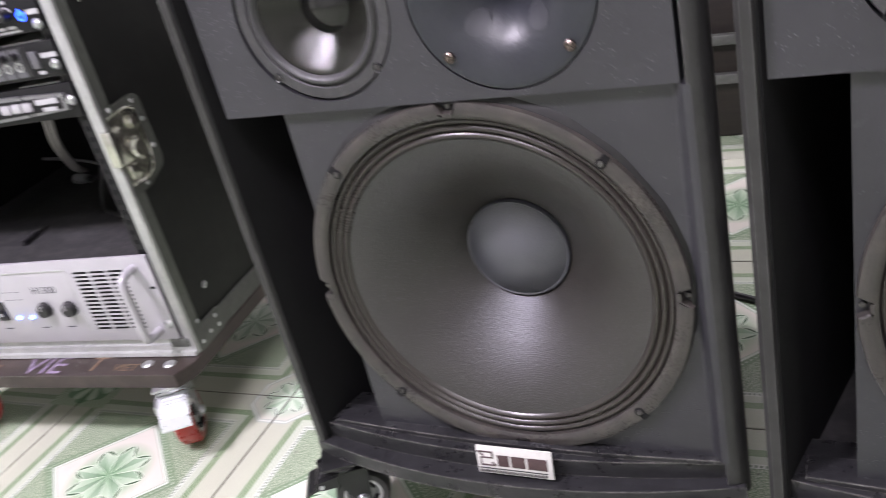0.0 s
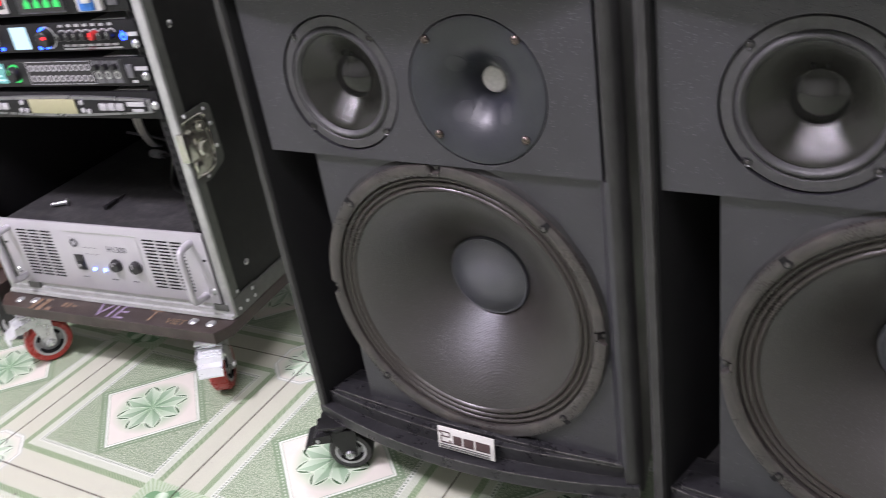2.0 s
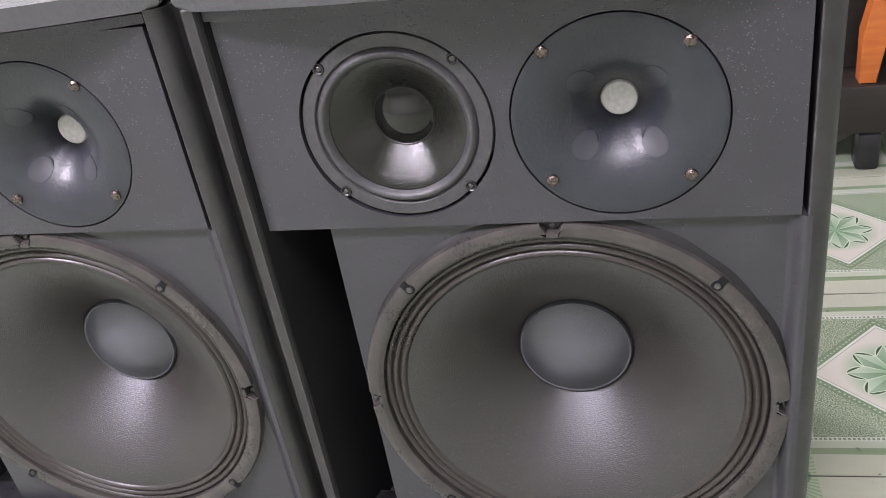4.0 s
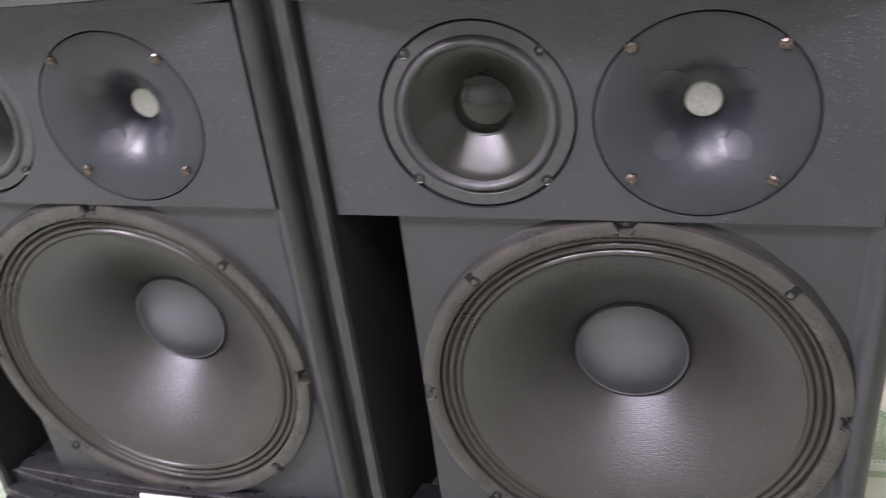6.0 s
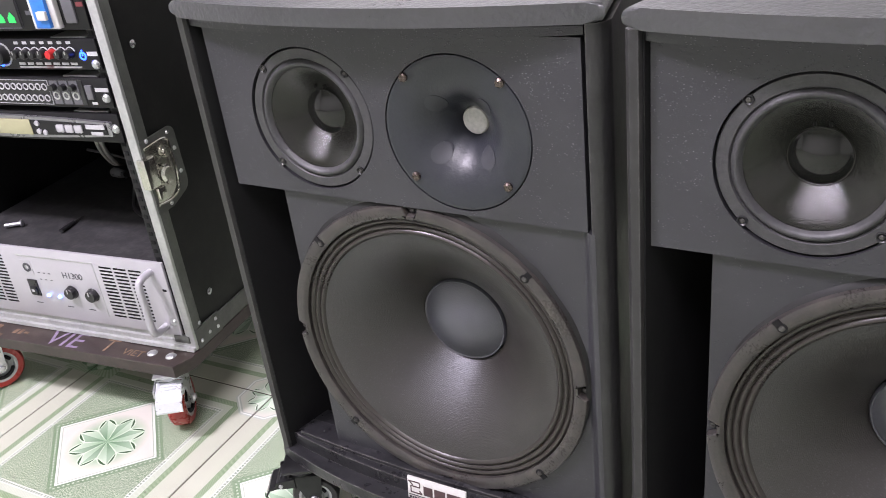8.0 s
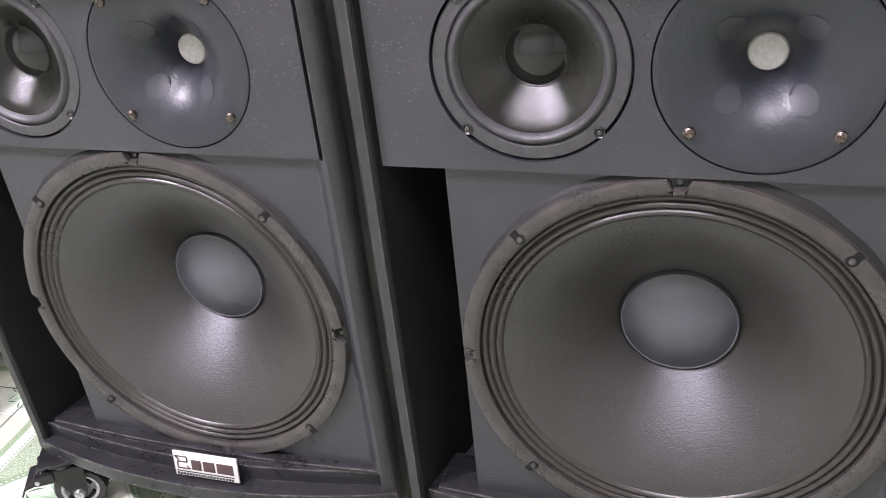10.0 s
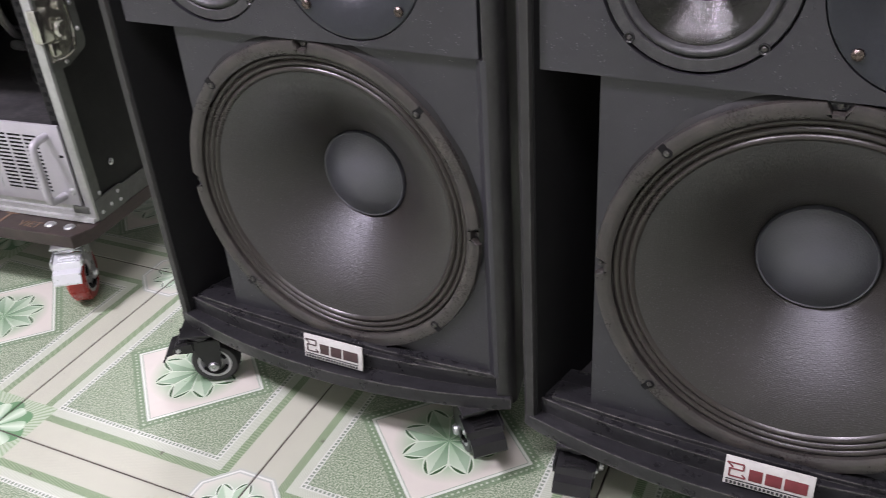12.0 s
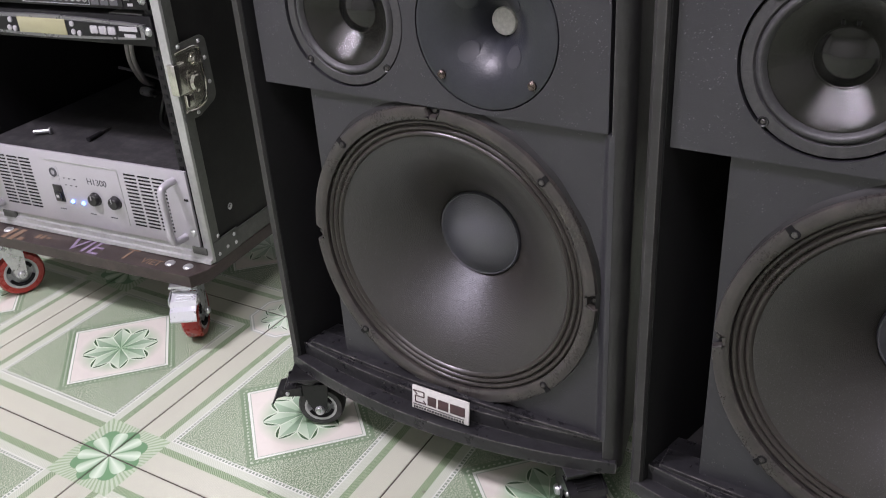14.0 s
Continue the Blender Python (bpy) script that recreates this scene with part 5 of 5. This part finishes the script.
part("sheath", add_tube(B(), [(-0.16, 0.30, TOP + 0.05), (-0.12, 0.30, TOP + 0.045), (-0.07, 0.31, TOP + 0.03), (-0.02, 0.32, TOP + 0.004), (0.05, 0.33, TOP + 0.003)], 0.003, 8), GREY_PLASTIC, thin)

# ---- things beside and behind ----
crate = thing("wooden_box", "open brown plywood box on a grey castered base", "box", pose(-1.150, -0.028, 0, 0, 0, 9))
part("base_board", box(-0.45, 0.0, 0.0, 0.46, 0.142, 0.164, 0.0015), WOOD, crate, "brown plywood base board")
part("upright_board", box(-0.45, -0.001, 0.175, 0.193, 0.1645, 0.72), WOOD, crate, "brown plywood upright board")
part("under_frame", box(-0.42, 0.055, 0.035, 0.42, 0.108, 0.1415, 0.002), FILM_PLY, crate)
for u, v, yaw in ((0.020, 0.065, -160), (-0.39, 0.08, -100), (-0.39, 0.38, 80), (0.02, 0.38, 100)):
    build_caster(crate, u, v, 0.108, yaw, 0.076, 0.028, BLACK_WHEEL, RIM, CASTER_STEEL, CASTER_STEEL, 0.03, "grey swivel caster")

stand = thing("wooden_cabinet", "dark wooden cabinet with an orange lacquered post", "cabinet", pose(0.86, 1.06, 0))
part("plinth", box(-0.05, 0.80, 0.0, 0.45, 0.078, 0.176, 0.004), DARK_WOOD, stand)
part("body", box(-0.05, 0.80, 0.10, 0.45, 0.1765, 1.25, 0.004), DARK_WOOD, stand)
for u in (-0.03, 0.109, 0.70):
    part("foot", box(u, u + 0.044, -0.004, 0.05, 0.0, 0.0778, 0.008), BLACK_PLASTIC, stand)
post = [(0.105, 0.1765), (0.136, 0.1765), (0.148, 0.27), (0.160, 0.33), (0.165, 1.2), (0.116, 1.2), (0.118, 0.325), (0.104, 0.275)]
part("orange_post", add_prism(B(), post, 0.012, 0.055, FACE_ON, 0.003, 2), ORANGE_WOOD, stand, "orange lacquered wooden post")

shelf = thing("low_bench", "low black bench standing behind the loudspeakers", "bench", pose(-0.35, 1.10, 0))
part("seat", box(-0.6, 0.8, 0.0, 0.5, 0.30, 0.46, 0.004), DARK_WOOD, shelf)
part("front_rail", box(-0.6, 0.8, 0.01, 0.03, 0.002, 0.2995, 0.002), DARK_WOOD, shelf)
for z in (0.12, 0.20):
    part("batten", box(-0.58, 0.78, -0.008, 0.0095, z, z + 0.02, 0.002), ALU_GREY, shelf)
floor_cable = thing("floor_cable", "black cable lying on the tiles behind the loudspeakers", "cable", pose(0, 0, 0))
part("cable", add_tube(B(), [(0.02, 0.52, 0.005), (0.12, 0.50, 0.005), (0.22, 0.47, 0.005), (0.34, 0.50, 0.005), (0.45, 0.62, 0.005)], 0.005, 8), WIRE_BLACK, floor_cable)

# ---- floor tiles ----
half_t = TILE_SIZE / 2 - 0.0013
tile_mesh = finish("tile", box(-half_t, half_t, -half_t, half_t, -0.010, 0.0, 0.0007, 1), TILE)
centre = Matrix.Translation((-0.661, -0.0265, 0)) @ pose(0, 0, 0, 0, 0, TILE_YAW)


def cut_tile(m):
    """A tile at the edge of the room, cut along the walls; None where nothing of it is left."""
    bm = box(-half_t, half_t, -half_t, half_t, -0.010, 0.0, 0.0007, 1)
    bmesh.ops.transform(bm, matrix=m, verts=bm.verts)
    for co, no in (((X0, 0, 0), (-1, 0, 0)), ((X1, 0, 0), (1, 0, 0)), ((0, Y0, 0), (0, -1, 0)), ((0, Y1, 0), (0, 1, 0))):
        bmesh.ops.bisect_plane(bm, geom=bm.verts[:] + bm.edges[:] + bm.faces[:], plane_co=co, plane_no=no, clear_outer=True)
    bmesh.ops.transform(bm, matrix=m.inverted(), verts=bm.verts)
    return finish("tile", bm, TILE) if bm.faces else None


for i in range(-8, 11):
    for j in range(-10, 8):
        p = centre @ Vector((i * TILE_SIZE, j * TILE_SIZE, 0))
        m = Matrix.Translation(p) @ pose(0, 0, random.uniform(-0.0004, 0), 0, 0, TILE_YAW + (90 if (i + j) % 2 else 0) + 180 * random.randint(0, 1))
        near = 0.21
        whole = X0 + near < p.x < X1 - near and Y0 + near < p.y < Y1 - near
        mesh = tile_mesh if whole else cut_tile(m)
        if mesh:
            t_ob = new("tile", mesh)
            t_ob.parent = floor
            t_ob.matrix_local = m
